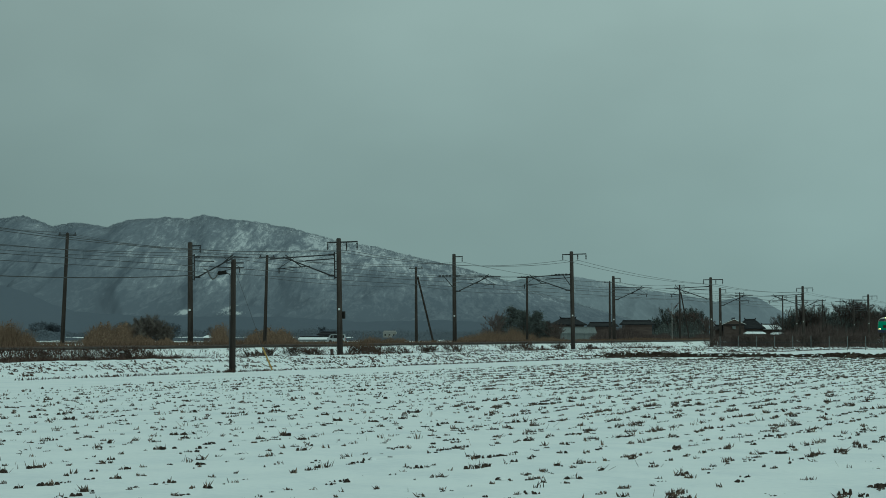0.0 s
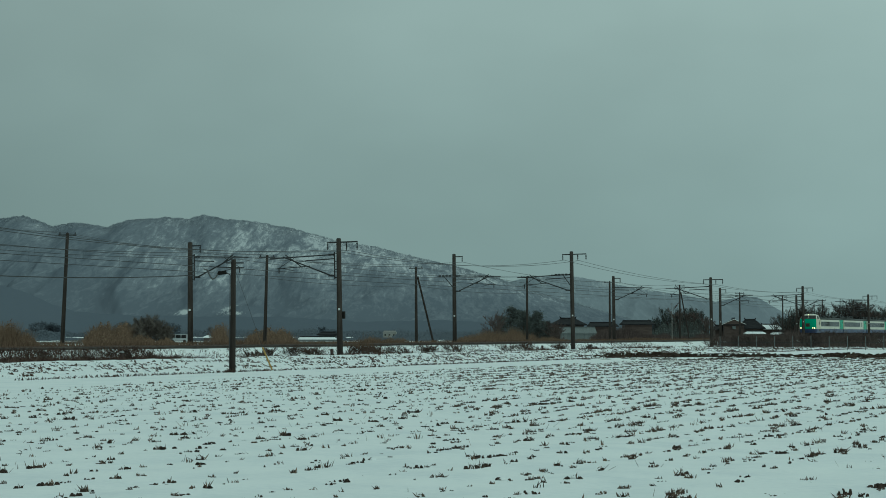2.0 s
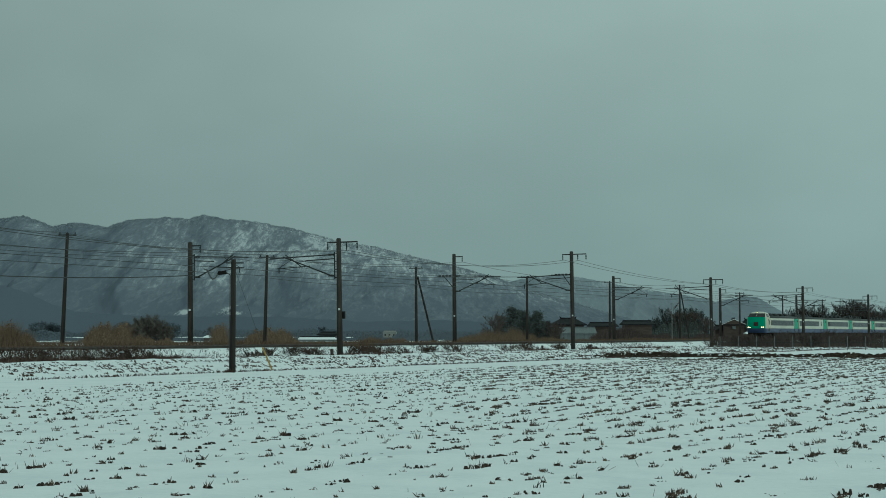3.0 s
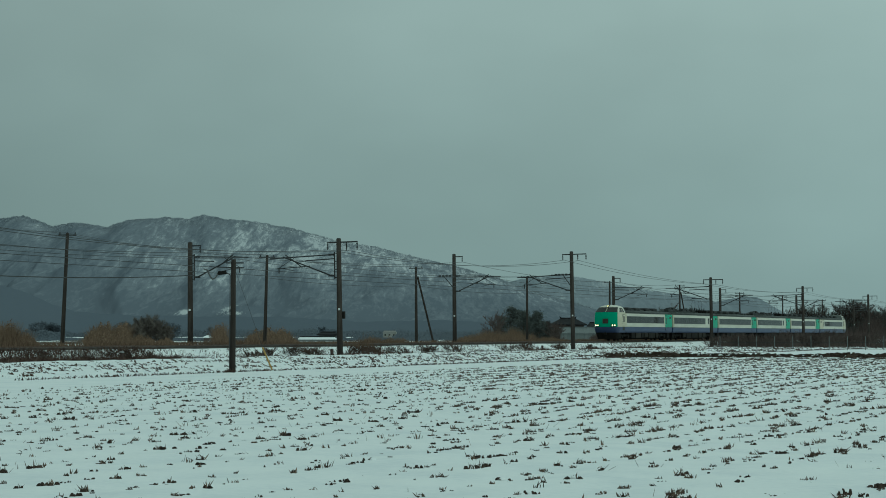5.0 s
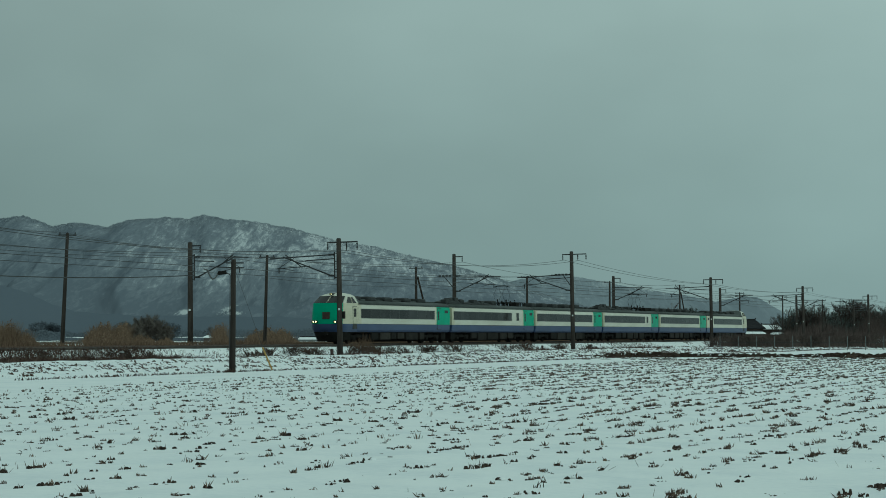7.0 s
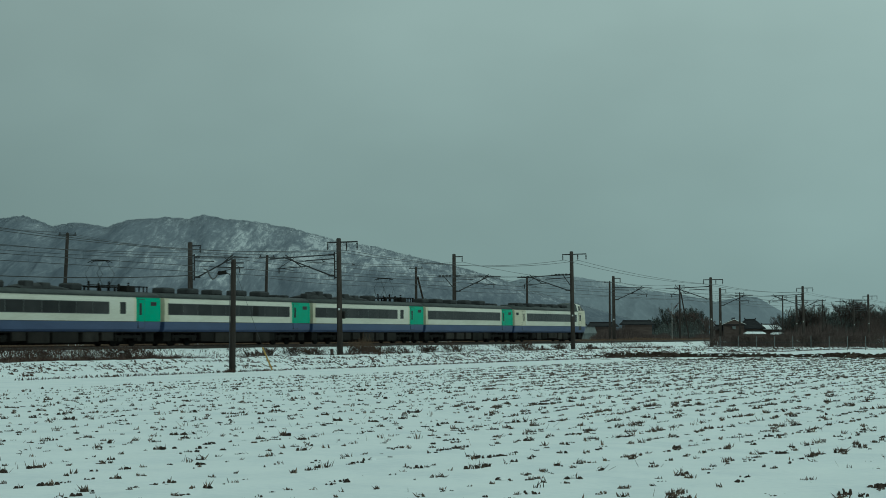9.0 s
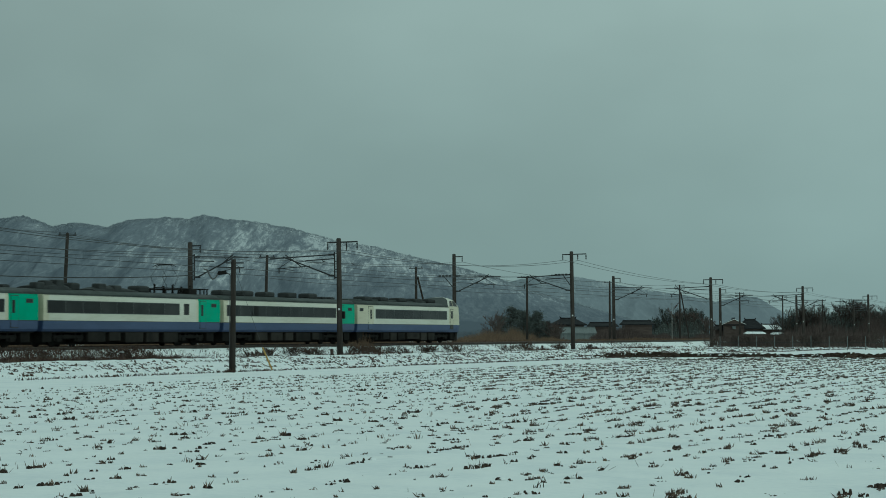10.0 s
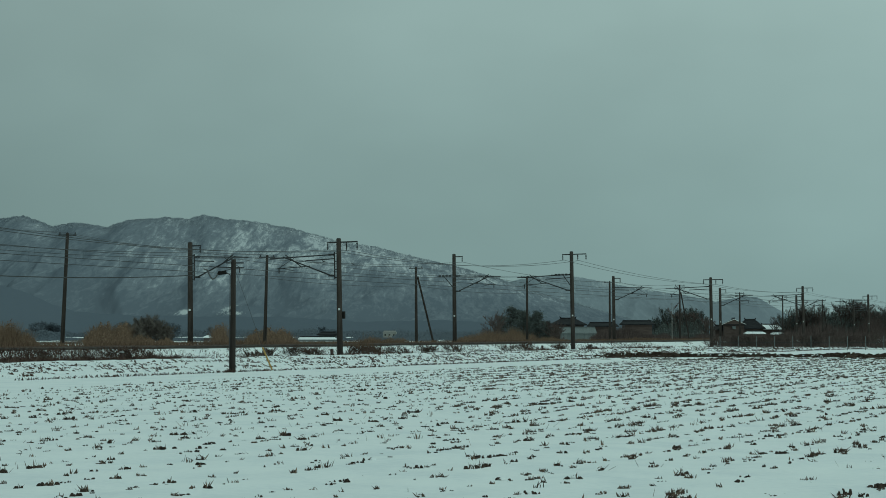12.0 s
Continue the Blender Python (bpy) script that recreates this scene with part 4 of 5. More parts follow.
# ---- mountains ----
def slope_point(x, v, top, dist, depth, seed, rough):
    y = dist + depth * v
    h = top * (dist + depth) / FOCAL
    X = x * y / FOCAL
    a = noise.fractal(Vector((X * 0.004, y * 0.0015, seed)), 0.9, 2.1, 7)
    b = abs(noise.noise(Vector((X * 0.0105 + 0.5 * a, y * 0.0016, seed + 4))))
    spur = (a * 0.13 - b * 0.16) * math.sin(math.pi * v) ** 0.8
    z = h * (v ** 1.15 + spur * rough)
    z += rough * v * (2.2 * noise.noise(Vector((X * 0.05, y * 0.05, seed))) + 1.8 * noise.noise(Vector((X * 0.16, y * 0.1, seed))))
    return (X, y, max(z, 0.3) + 1.6 * v)


def crest_trees(name, outline, dist, depth, seed, rough, n, material, label):
    """Small trees that roughen the skyline of a ridge."""
    rng = random.Random(int(seed * 10))
    sp = Soup()
    xs, ys = [q[0] for q in outline], [q[1] for q in outline]
    for _ in range(n):
        x = rng.uniform(max(xs[0], -840), min(xs[-1], 840))
        q = slope_point(x, 1 - 0.06 * rng.random() ** 1.6, float(np.interp(x, xs, ys)), dist, depth, seed, rough)
        k = 0.5 + noise.noise(Vector((x * 0.05, seed, 1.0)))
        c = Vector(q) + Vector((0, -2, rng.uniform(-1.2, 1) * (0.4 + 1.3 * max(0, k))))
        sp.leaf(c, rng.uniform(0.7, 1.25), rng)
    sp.link(name, material, label, "woods")


def ridge_mesh(name, outline, dist, depth, material, seed, label, rough):
    """Range whose skyline fits the camera's view (pixels from the middle and above the horizon), folded by spurs and
    gullies.
    """
    xs = np.linspace(outline[0][0], outline[-1][0], 520)
    tops = np.interp(xs, [p[0] for p in outline], [p[1] for p in outline])
    rows = 60
    verts, faces = [], []
    for j in range(rows):
        v = j / (rows - 1)                     # 0 foot, 1 crest
        for i, x in enumerate(xs):
            verts.append(slope_point(x, v, tops[i], dist, depth, seed, rough))
    n = len(xs)
    for j in range(rows - 1):
        for i in range(n - 1):
            p = j * n + i
            faces.append((p, p + 1, p + n + 1, p + n))
    k = len(verts)                             # back slope down to the ground
    for i in range(n):
        verts.append((verts[(rows - 1) * n + i][0], dist + depth * 1.5, -2))
    for i in range(n - 1):
        p = (rows - 1) * n + i
        faces.append((p, p + 1, k + i + 1, k + i))
    ob = new(name, mesh_of(name, verts, faces, material, True))
    return tagged(ob, label, "mountain", "", "structure")


def mountain_material(name, dark, mid, snow, cover, clearings=()):
    """Leafless forest with snow lying between the trees: fine speckle, gullies and bare patches, with haze and lit
    flanks put into the colour.
    """
    m = bpy.data.materials.new(name)
    m.use_nodes = True
    N, L = m.node_tree.nodes, m.node_tree.links
    b = N["Principled BSDF"]
    b.inputs["Roughness"].default_value = 1.0
    b.inputs["Specular IOR Level"].default_value = 0.0
    tc = N.new("ShaderNodeTexCoord")

    def layer(scale, tilt, detail, rough, distort):
        mp = N.new("ShaderNodeMapping")
        mp.inputs["Scale"].default_value = scale
        mp.inputs["Rotation"].default_value = (0, radians(tilt), 0)
        L.new(tc.outputs["Object"], mp.inputs[0])
        n = N.new("ShaderNodeTexNoise")
        n.inputs["Scale"].default_value, n.inputs["Detail"].default_value = 1.0, detail
        n.inputs["Roughness"].default_value, n.inputs["Distortion"].default_value = rough, distort
        L.new(mp.outputs[0], n.inputs["Vector"])
        return n.outputs[0]

    def madd(a, k, c):
        n = N.new("ShaderNodeMath")
        n.operation = "MULTIPLY_ADD"
        L.new(a, n.inputs[0])
        n.inputs[1].default_value = k
        if isinstance(c, float):
            n.inputs[2].default_value = c
        else:
            L.new(c, n.inputs[2])
        return n.outputs[0]

    patch = layer((0.012, 0.002, 0.015), 14, 6.0, 0.62, 0.4)
    gully = layer((0.085, 0.009, 0.026), 7, 6.0, 0.66, 0.7)
    speck = layer((0.24, 0.03, 0.15), 8, 3.0, 0.7, 0.4)
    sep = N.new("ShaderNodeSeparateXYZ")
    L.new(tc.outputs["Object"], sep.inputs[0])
    hi = N.new("ShaderNodeMapRange")           # less snow and a darker haze tone towards the foot, put into the colour
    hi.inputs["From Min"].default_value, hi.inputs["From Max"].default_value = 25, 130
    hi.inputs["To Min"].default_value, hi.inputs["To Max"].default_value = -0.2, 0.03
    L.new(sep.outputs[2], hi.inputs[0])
    geo = N.new("ShaderNodeNewGeometry")       # lighter on east-facing flanks: shading of the folds put into the colour
    face = N.new("ShaderNodeSeparateXYZ")
    L.new(geo.outputs["Normal"], face.inputs[0])
    east = N.new("ShaderNodeMapRange")         # and paler towards the east
    east.inputs["From Min"].default_value, east.inputs["From Max"].default_value = -620, -340
    east.inputs["To Min"].default_value, east.inputs["To Max"].default_value = -0.1, 0.06
    L.new(sep.outputs[0], east.inputs[0])
    both = N.new("ShaderNodeMath")
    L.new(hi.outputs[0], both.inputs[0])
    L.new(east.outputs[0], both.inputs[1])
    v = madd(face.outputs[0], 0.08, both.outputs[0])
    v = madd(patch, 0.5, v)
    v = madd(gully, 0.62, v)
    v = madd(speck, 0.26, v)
    r = N.new("ShaderNodeValToRGB")
    e = r.color_ramp.elements
    e[0].position, e[0].color = 0.55 - cover, (*dark, 1)
    e[1].position, e[1].color = 0.86 - cover, (*snow, 1)
    for pos, c in ((0.71, mid), (0.78, tuple(0.7 * a + 0.3 * q for a, q in zip(mid, snow)))):
        q = e.new(pos - cover)
        q.color = (*c, 1)
    L.new(v, r.inputs[0])
    col = r.outputs[0]
    for cx, cz, rx, rz in clearings:           # open snow between the trees, ragged at the edge
        dx = madd(sep.outputs[0], 1.0 / rx, -cx / rx)
        dz = madd(sep.outputs[2], 1.0 / rz, -cz / rz)
        cb = N.new("ShaderNodeCombineXYZ")
        L.new(dx, cb.inputs[0])
        L.new(dz, cb.inputs[2])
        ln = N.new("ShaderNodeVectorMath")
        ln.operation = "LENGTH"
        L.new(cb.outputs[0], ln.inputs[0])
        edge = madd(speck, 1.6, ln.outputs["Value"])
        edge = madd(gully, 1.4, edge)
        mr = N.new("ShaderNodeMapRange")
        mr.inputs["From Min"].default_value, mr.inputs["From Max"].default_value = 2.2, 1.8
        L.new(edge, mr.inputs[0])
        mx = N.new("ShaderNodeMix")
        mx.data_type = "RGBA"
        mx.inputs[7].default_value = (0.5, 0.52, 0.53, 1)
        L.new(mr.outputs[0], mx.inputs[0])
        L.new(col, mx.inputs[6])
        col = mx.outputs[2]
    L.new(col, b.inputs["Base Color"])
    return m


# the blue-grey haze of distance is painted into these slope colours
MOUNT_A = mountain_material("hazy_snowy_forest_slope", (0.142, 0.162, 0.192), (0.202, 0.223, 0.254), (0.5, 0.52, 0.54), 0.0, ((-315, 38, 24, 14), (-374, 33, 17, 6), (-290, 30, 20, 5)))
MOUNT_B = mountain_material("hazy_far_slope", (0.212, 0.238, 0.268), (0.25, 0.278, 0.308), (0.4, 0.425, 0.45), -0.03)
MOUNT_C = mountain_material("hazy_foot_forest", (0.124, 0.143, 0.172), (0.142, 0.162, 0.191), (0.3, 0.33, 0.355), -0.06)
MAIN = [(-1100, 150), (-1000, 190), (-900, 185), (-784, 204), (-744, 209), (-719, 201), (-694, 190), (-654, 197), (-594, 189), (-559, 201), (-494, 206), (-449, 204), (-424, 211), (-399, 205), (-334, 198), (-264, 186), (-184, 163), (-124, 155), (-64, 139), (16, 121), (76, 104), (116, 92), (160, 75), (230, 55), (300, 35), (380, 12), (430, 0)]
SECOND = [(-100, 20), (20, 70), (90, 86), (136, 96), (166, 102), (216, 104), (276, 94), (346, 79), (416, 70), (470, 60), (540, 40), (600, 15), (640, 0)]
THIRD = [(330, 10), (420, 45), (500, 60), (530, 66), (556, 65), (586, 47), (616, 30), (680, 22), (760, 24), (850, 20), (1000, 26), (1100, 10)]
FOOT = [(-1150, 95), (-900, 90), (-784, 86), (-740, 74), (-690, 52), (-650, 39), (-560, 33), (-470, 31), (-380, 30), (-280, 30), (-150, 21), (0, 24), (120, 18), (250, 20), (400, 14), (560, 12), (800, 16), (1100, 12)]
ridge_mesh("mountain_foot", FOOT, 1750, 330, MOUNT_C, 3.0, "dark forested foothill in haze blue-grey below the ridge", 0.6)
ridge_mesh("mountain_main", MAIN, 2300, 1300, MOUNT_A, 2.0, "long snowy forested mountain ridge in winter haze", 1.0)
# crest colour raised to blend with the haze-toned slope
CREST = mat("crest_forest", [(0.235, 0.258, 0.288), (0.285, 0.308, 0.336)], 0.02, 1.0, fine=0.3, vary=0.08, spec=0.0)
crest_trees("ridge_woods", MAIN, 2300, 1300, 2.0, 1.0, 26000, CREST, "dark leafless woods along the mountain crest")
ridge_mesh("mountain_behind", SECOND, 3400, 700, MOUNT_B, 5.0, "snowy hill in paler haze tones behind the main ridge", 0.8)
ridge_mesh("mountain_far", THIRD, 3900, 500, MOUNT_B, 8.0, "low far hill in pale haze tones", 0.5)


# ---- trees, bushes, houses beyond the line ----
def spot(px, y):
    """Ground place at depth y under pixel column px, to fit the camera's view."""
    return Vector(((px - 784) * y / FOCAL, y, 0))


def tree(px, y, height, width, seed, leaf_mat, label, dense=1.0, name="tree", leafy=True, upright=0.6):
    rng = random.Random(seed)
    p = spot(px, y)
    root = empty(name, pose(p.x, p.y, 0, 0, 0, rng.uniform(0, 360)), label, name, "trees and bushes beyond the railway")
    bm = bmesh.new()
    tips = []
    stems = 1 if leafy and rng.random() < 0.5 else rng.randint(3, 6)
    for k in range(stems):
        a = rng.uniform(0, 6.28)
        r = width * 0.3 * (k > 0)
        b = Vector((r * math.cos(a), r * math.sin(a), -0.2))
        t = b + Vector((rng.gauss(0, 0.12) * width, rng.gauss(0, 0.12) * width, height * rng.uniform(0.7, 0.98)))
        tube(bm, b, t, 0.03 * height ** 0.9 / stems ** 0.3, 0.015, 7)
        for q in range(int(8 + 5 * dense)):
            u = rng.uniform(0.15, 0.95)
            c = b.lerp(t, u)
            a = rng.uniform(0, 6.28)
            ln = width * 0.5 * rng.uniform(0.45, 1.0) * math.sin(math.pi * (0.18 + 0.75 * u)) ** 0.7
            e = c + Vector((ln * math.cos(a), ln * math.sin(a), ln * upright * rng.uniform(0.3, 1.4)))
            e.z = min(e.z, height * 1.02)
            tube(bm, c, e, 0.012 + 0.004 * height, 0.01, 5)
            tips.append((c, e))
    part("trunk", bm, BARK, root)
    crown = Soup()
    for c, e in tips:
        for _ in range(int((34 if leafy else 44) * dense)):
            u = rng.uniform(0.25, 1.1)
            q = c.lerp(e, u)
            if leafy:
                crown.leaf(q + Vector((rng.gauss(0, 0.07), rng.gauss(0, 0.07), rng.gauss(0, 0.06))) * width, 0.15 + 0.016 * height, rng)
            else:
                w = 0.2 * width
                d = Vector((rng.gauss(0, 0.35), rng.gauss(0, 0.35), rng.uniform(0.3, 1.0))) * w * rng.uniform(0.4, 1)
                crown.blade(q, q + d, 0.005 + 0.0013 * height)
    crown.link("crown", leaf_mat, "", "", parent=root)
    return root


def thicket(name, px0, px1, y, h, n, seed, material, label, wd=0.03, kind="stuff", spread=1.5, plume=0.0, dome=0.65):
    """A belt of upright twigs or reeds."""
    rng = random.Random(seed)
    sp = Soup()
    for _ in range(n):
        u = rng.random()
        px = px0 + (px1 - px0) * u
        p = spot(px, y + rng.gauss(0, spread))
        k = 0.55 + 0.6 * noise.noise(Vector((px * 0.03, seed, 0.5))) + 0.45 * noise.noise(Vector((px * 0.12, seed, 2.5)))
        k *= min(1, 3.5 * u + 0.1, 3.5 * (1 - u) + 0.1)
        hh = max(0.15, h * (0.5 + k) * (1 - dome + dome * math.sin(math.pi * u) ** 0.6)) * rng.uniform(0.15, 1.0)
        p.z = max(0, bank(-p.x * ST + p.y * CT)) - 0.05
        sp.blade(p, p + Vector((rng.gauss(0, 0.24) * hh, rng.gauss(0, 0.24) * hh, hh)), wd * rng.uniform(0.5, 1.3))
        if plume and rng.random() < plume:
            sp.leaf(p + Vector((0, 0, hh * rng.uniform(0.6, 1))), 0.1 + 0.02 * h, rng)
    sp.link(name, material, label, "thicket", kind)


def evergreen(px, y, height, width, seed):
    """Dense dark conifer: layered drooping boughs round one trunk, ragged outline."""
    rng = random.Random(seed)
    p = spot(px, y)
    root = empty("tree", pose(p.x, p.y, 0, 0, 0, rng.uniform(0, 360)), "dense dark evergreen tree with a rounded conical crown", "tree", "trees and bushes beyond the railway")
    bm = bmesh.new()
    tube(bm, (0, 0, -0.2), (0, 0, height * 0.97), 0.028 * height, 0.02, 8)
    crown = Soup()
    for _ in range(70):
        u = rng.uniform(0.08, 1.0)
        a = rng.uniform(0, 6.28)
        ln = width * 0.5 * (1.08 - u) ** 0.55 * rng.uniform(0.65, 1.1)
        c = Vector((0, 0, height * u))
        e = c + Vector((ln * math.cos(a), ln * math.sin(a), ln * rng.uniform(-0.15, 0.35)))
        tube(bm, c, e, 0.05, 0.012, 4)
        for _ in range(48):
            q = c.lerp(e, rng.uniform(0.3, 1.08))
            crown.leaf(q + Vector((rng.gauss(0, 0.07), rng.gauss(0, 0.07), rng.gauss(0, 0.05))) * width, rng.uniform(0.1, 0.19), rng)
    part("trunk", bm, BARK, root)
    crown.link("crown", LEAF, "", "", parent=root)
    return root


def bamboo_clump(px, y, height, width, seed):
    """Bundle of arching culms whose feathery leaf sprays end in nodding tips."""
    rng = random.Random(seed)
    p = spot(px, y)
    root = empty("bamboo_clump", pose(p.x, p.y, 0, 0, 0, rng.uniform(0, 360)), "dark clump of feathery bamboo with nodding tips", "bamboo", "bamboo clumps behind the railway")
    bm = bmesh.new()
    leaves = Soup()
    for _ in range(15):
        a = rng.uniform(0, 6.28)
        r = width * 0.42 * rng.random() ** 0.5
        h = height * rng.uniform(0.62, 1.0)
        out = Vector((math.cos(a), math.sin(a), 0)) * rng.uniform(0.02, 0.16) * h
        base = Vector((r * math.cos(a), r * math.sin(a), -0.1))
        pts = [base + Vector((0, 0, h * u - 0.12 * h * max(0, u - 0.75) ** 1.5)) + out * u ** 2.5 for u in (0, 0.3, 0.55, 0.75, 0.9, 1.0)]
        path_tube(bm, pts, 0.03, 4)
        for _ in range(120):
            u = 0.12 + 0.88 * rng.random() ** 0.75
            k = min(4, int(u * 5))
            c = pts[k].lerp(pts[k + 1], u * 5 - k)
            w = 0.13 * width * (1.15 - u) + 0.06
            c += Vector((rng.gauss(0, w), rng.gauss(0, w), rng.gauss(0, 0.15)))
            d = Vector((rng.gauss(0, 0.2), rng.gauss(0, 0.2), rng.uniform(-0.32, 0.22)))
            leaves.blade(c, c + d, rng.uniform(0.035, 0.075))
    part("culms", bm, BARK, root, "thin grey-brown culms")
    leaves.link("foliage", LEAF, "", "", parent=root)
    return root


def house(px, y, w, d, wall_h, roof_h, wall, roof, label, turn=0.0, hip=0.0, wins=(), snow=False, overhang=0.5):
    p = spot(px, y)
    root = empty("house", pose(p.x, p.y, 0, 0, 0, turn), label, "house", "houses beyond the railway")
    bm = bmesh.new()
    box(bm, -w / 2, w / 2, -d / 2, d / 2, -0.2, wall_h)
    part("wall", bm, wall, root)
    bm = bmesh.new()
    o = overhang
    e = [Vector((x * (w / 2 + o), yy * (d / 2 + o), wall_h - 0.15)) for x, yy in ((-1, -1), (1, -1), (1, 1), (-1, 1))]
    rid = [Vector((-(w / 2 + o) + hip, 0, wall_h + roof_h)), Vector((w / 2 + o - hip, 0, wall_h + roof_h))]
    lo = [bm.verts.new(v) for v in e]
    hi = [bm.verts.new(v + Vector((0, 0, 0.18))) for v in e]
    r = [bm.verts.new(v) for v in rid]
    bm.faces.new(lo[::-1])
    for i in range(4):
        bm.faces.new((lo[i], lo[(i + 1) % 4], hi[(i + 1) % 4], hi[i]))
    bm.faces.new((hi[0], hi[1], r[1], r[0]))
    bm.faces.new((hi[2], hi[3], r[0], r[1]))
    bm.faces.new((hi[1], hi[2], r[1]))
    bm.faces.new((hi[3], hi[0], r[0]))
    if not hip:
        gb = bmesh.new()
        for sx in (-1, 1):
            gx = sx * (w / 2 + o + 0.01)
            tri = [gb.verts.new((gx, -d / 2 - o + 0.3, wall_h + 0.05)), gb.verts.new((gx, d / 2 + o - 0.3, wall_h + 0.05)), gb.verts.new((gx, 0, wall_h + roof_h - 0.15))]
            gb.faces.new(tri)
        part("gable_wall", gb, wall, root)
        for sy in (-1, 1):
            gb = bmesh.new()
            tube(gb, (-(w / 2 + o + 0.05), sy * (d / 2 + o), wall_h), (-(w / 2 + o + 0.05), 0, wall_h + roof_h), 0.06, 0.06, 6)
            part("bargeboard", gb, PLATE, root, "white-painted bargeboard")
        gb = bmesh.new()
        box(gb, -(w / 2 + o + 0.08), -(w / 2 + o) + 0.1, -0.35, 0.35, wall_h - 1.0, wall_h - 0.35)
        part("gable_window", gb, GREYWALL, root, "grey gable window")
    rf = part("roof", bm, SNOW if snow else roof, root, "snow-covered roof" if snow else "dark tiled roof")
    bm = bmesh.new()
    tube(bm, rid[0] + Vector((0, 0, 0.05)), rid[1] + Vector((0, 0, 0.05)), 0.16, 0.16, 8)
    part("ridge_tiles", bm, roof, rf)
    if roof is ROOFTILE and roof_h > 0.8:      # end tiles of the ridge turn up
        for q, sx in zip(rid, (-1, 1)):
            bm = bmesh.new()
            tube(bm, q + Vector((-sx * 0.2, 0, 0.05)), q + Vector((sx * 0.12, 0, 0.42)), 0.17, 0.08, 8)
            part("ridge_end_tile", bm, roof, rf)
    for x, z, ww, hh in wins:
        bm = bmesh.new()
        box(bm, x - ww / 2, x + ww / 2, -d / 2 - 0.05, -d / 2 + 0.05, z, z + hh)
        wn = part("window", bm, MOUNTAIN_WALL, root, "pale framed window")
        bm = bmesh.new()
        box(bm, x - ww / 2 + 0.12, x + ww / 2 - 0.12, -d / 2 - 0.07, -d / 2, z + 0.12, z + hh - 0.12)
        part("pane", bm, GLASS, wn)
    return root


BARE_TXT = "leafless grey-brown tree with fine bare twigs"
for px, y, h, w, sd in ((904, 330, 6.3, 4.4, 1), (926, 335, 5.7, 4.6, 2), (952, 332, 5.5, 4.0, 3), (888, 334, 4.6, 3.4, 4), (967, 336, 3.7, 3.2, 5), (915, 340, 5.9, 4.4, 53), (940, 338, 4.6, 4.4, 52)):
    evergreen(px, y, h, w, sd)
grove = random.Random(90)
for px0, px1, step, y, lo, hi in ((1160, 1250, 7, 390, 6.2, 7.8), (1386, 1600, 8, 420, 6.6, 8.6), (1390, 1600, 13, 432, 7.2, 9.2)):
    px = px0
    while px < px1:
        u = (px - px0) / (px1 - px0)
        h = grove.uniform(lo, hi) * (1.0 if 0.12 < u < 0.85 else 0.82) + (0.9 if 1485 < px < 1530 else 0)
        bamboo_clump(px, y + grove.gauss(0, 3), h, grove.uniform(2.2, 3.4), int(px * 7 + y))
        px += step * grove.uniform(0.7, 1.3)
for px, y, h, w, sd in ((880, 320, 5.2, 4.5, 31), (985, 330, 4.0, 3.5, 32), (1372, 400, 5.6, 2.6, 33), (1548, 400, 7.5, 6.0, 34), (1250, 380, 5.0, 4.0, 35), (1480, 405, 8.5, 5.0, 36), (1400, 402, 7.9, 4.0, 37), (1424, 404, 8.3, 4.0, 38), (1450, 402, 8.2, 4.5, 39), (1506, 404, 9.8, 4.5, 54), (1526, 402, 9.4, 4.5, 55), (1198, 382, 7.9, 4.0, 56), (1222, 383, 7.4, 4.0, 57), (236, 260, 3.6, 3.6, 58), (256, 262, 4.1, 4.2, 59), (276, 264, 3.8, 3.8, 60), (292, 262, 3.0, 3.0, 65)):
    tree(px, y, h, w, sd, GREYTWIG if px < 300 else BUSH, BARE_TXT, 2.6 if px < 300 else 1.3, leafy=False, upright=0.7 if px < 300 else 1.0)

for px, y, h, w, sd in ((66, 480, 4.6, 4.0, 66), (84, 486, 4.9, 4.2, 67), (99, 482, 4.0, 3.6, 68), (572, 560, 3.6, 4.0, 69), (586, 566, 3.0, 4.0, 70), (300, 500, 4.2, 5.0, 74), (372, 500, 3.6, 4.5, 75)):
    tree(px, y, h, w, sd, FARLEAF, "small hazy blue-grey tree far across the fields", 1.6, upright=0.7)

thicket("reed_bed", 150, 206, 225, 3.2, 7000, 41, REEDBED, "tall brown dead reeds behind the railway", 0.014, plume=0.3, spread=6, dome=0.3)
thicket("reed_bed", 186, 236, 228, 2.9, 7000, 51, REEDBED, "tall brown dead reeds behind the railway", 0.014, plume=0.3, spread=7, dome=0.3)
thicket("reed_bed", 226, 310, 226, 1.2, 5000, 52, REEDBED, "low tawny reeds below a leafless tree", 0.014, plume=0.2, spread=5, dome=0.1)
thicket("reed_bed", 376, 404, 232, 2.4, 2500, 53, REEDBED, "tall brown dead reeds behind the railway", 0.014, plume=0.2, spread=4, dome=0.3)
thicket("reed_bed", 430, 530, 190, 2.0, 9000, 42, REEDBED, "tall brown dead reeds behind the railway", 0.013, plume=0.3, spread=6, dome=0.2)
thicket("reed_bed", -40, 76, 190, 2.1, 9000, 43, REEDBED, "tall brown dead reeds behind the railway", 0.013, plume=0.1)
thicket("reed_bed", 612, 770, 215, 1.1, 8000, 44, REEDBED, "tall brown dead reeds behind the railway", 0.014, plume=0.1)
thicket("reed_bed", 800, 1000, 260, 1.7, 14000, 45, REEDBED, "low brown reeds in front of dark trees", 0.016, spread=5, dome=0.1)
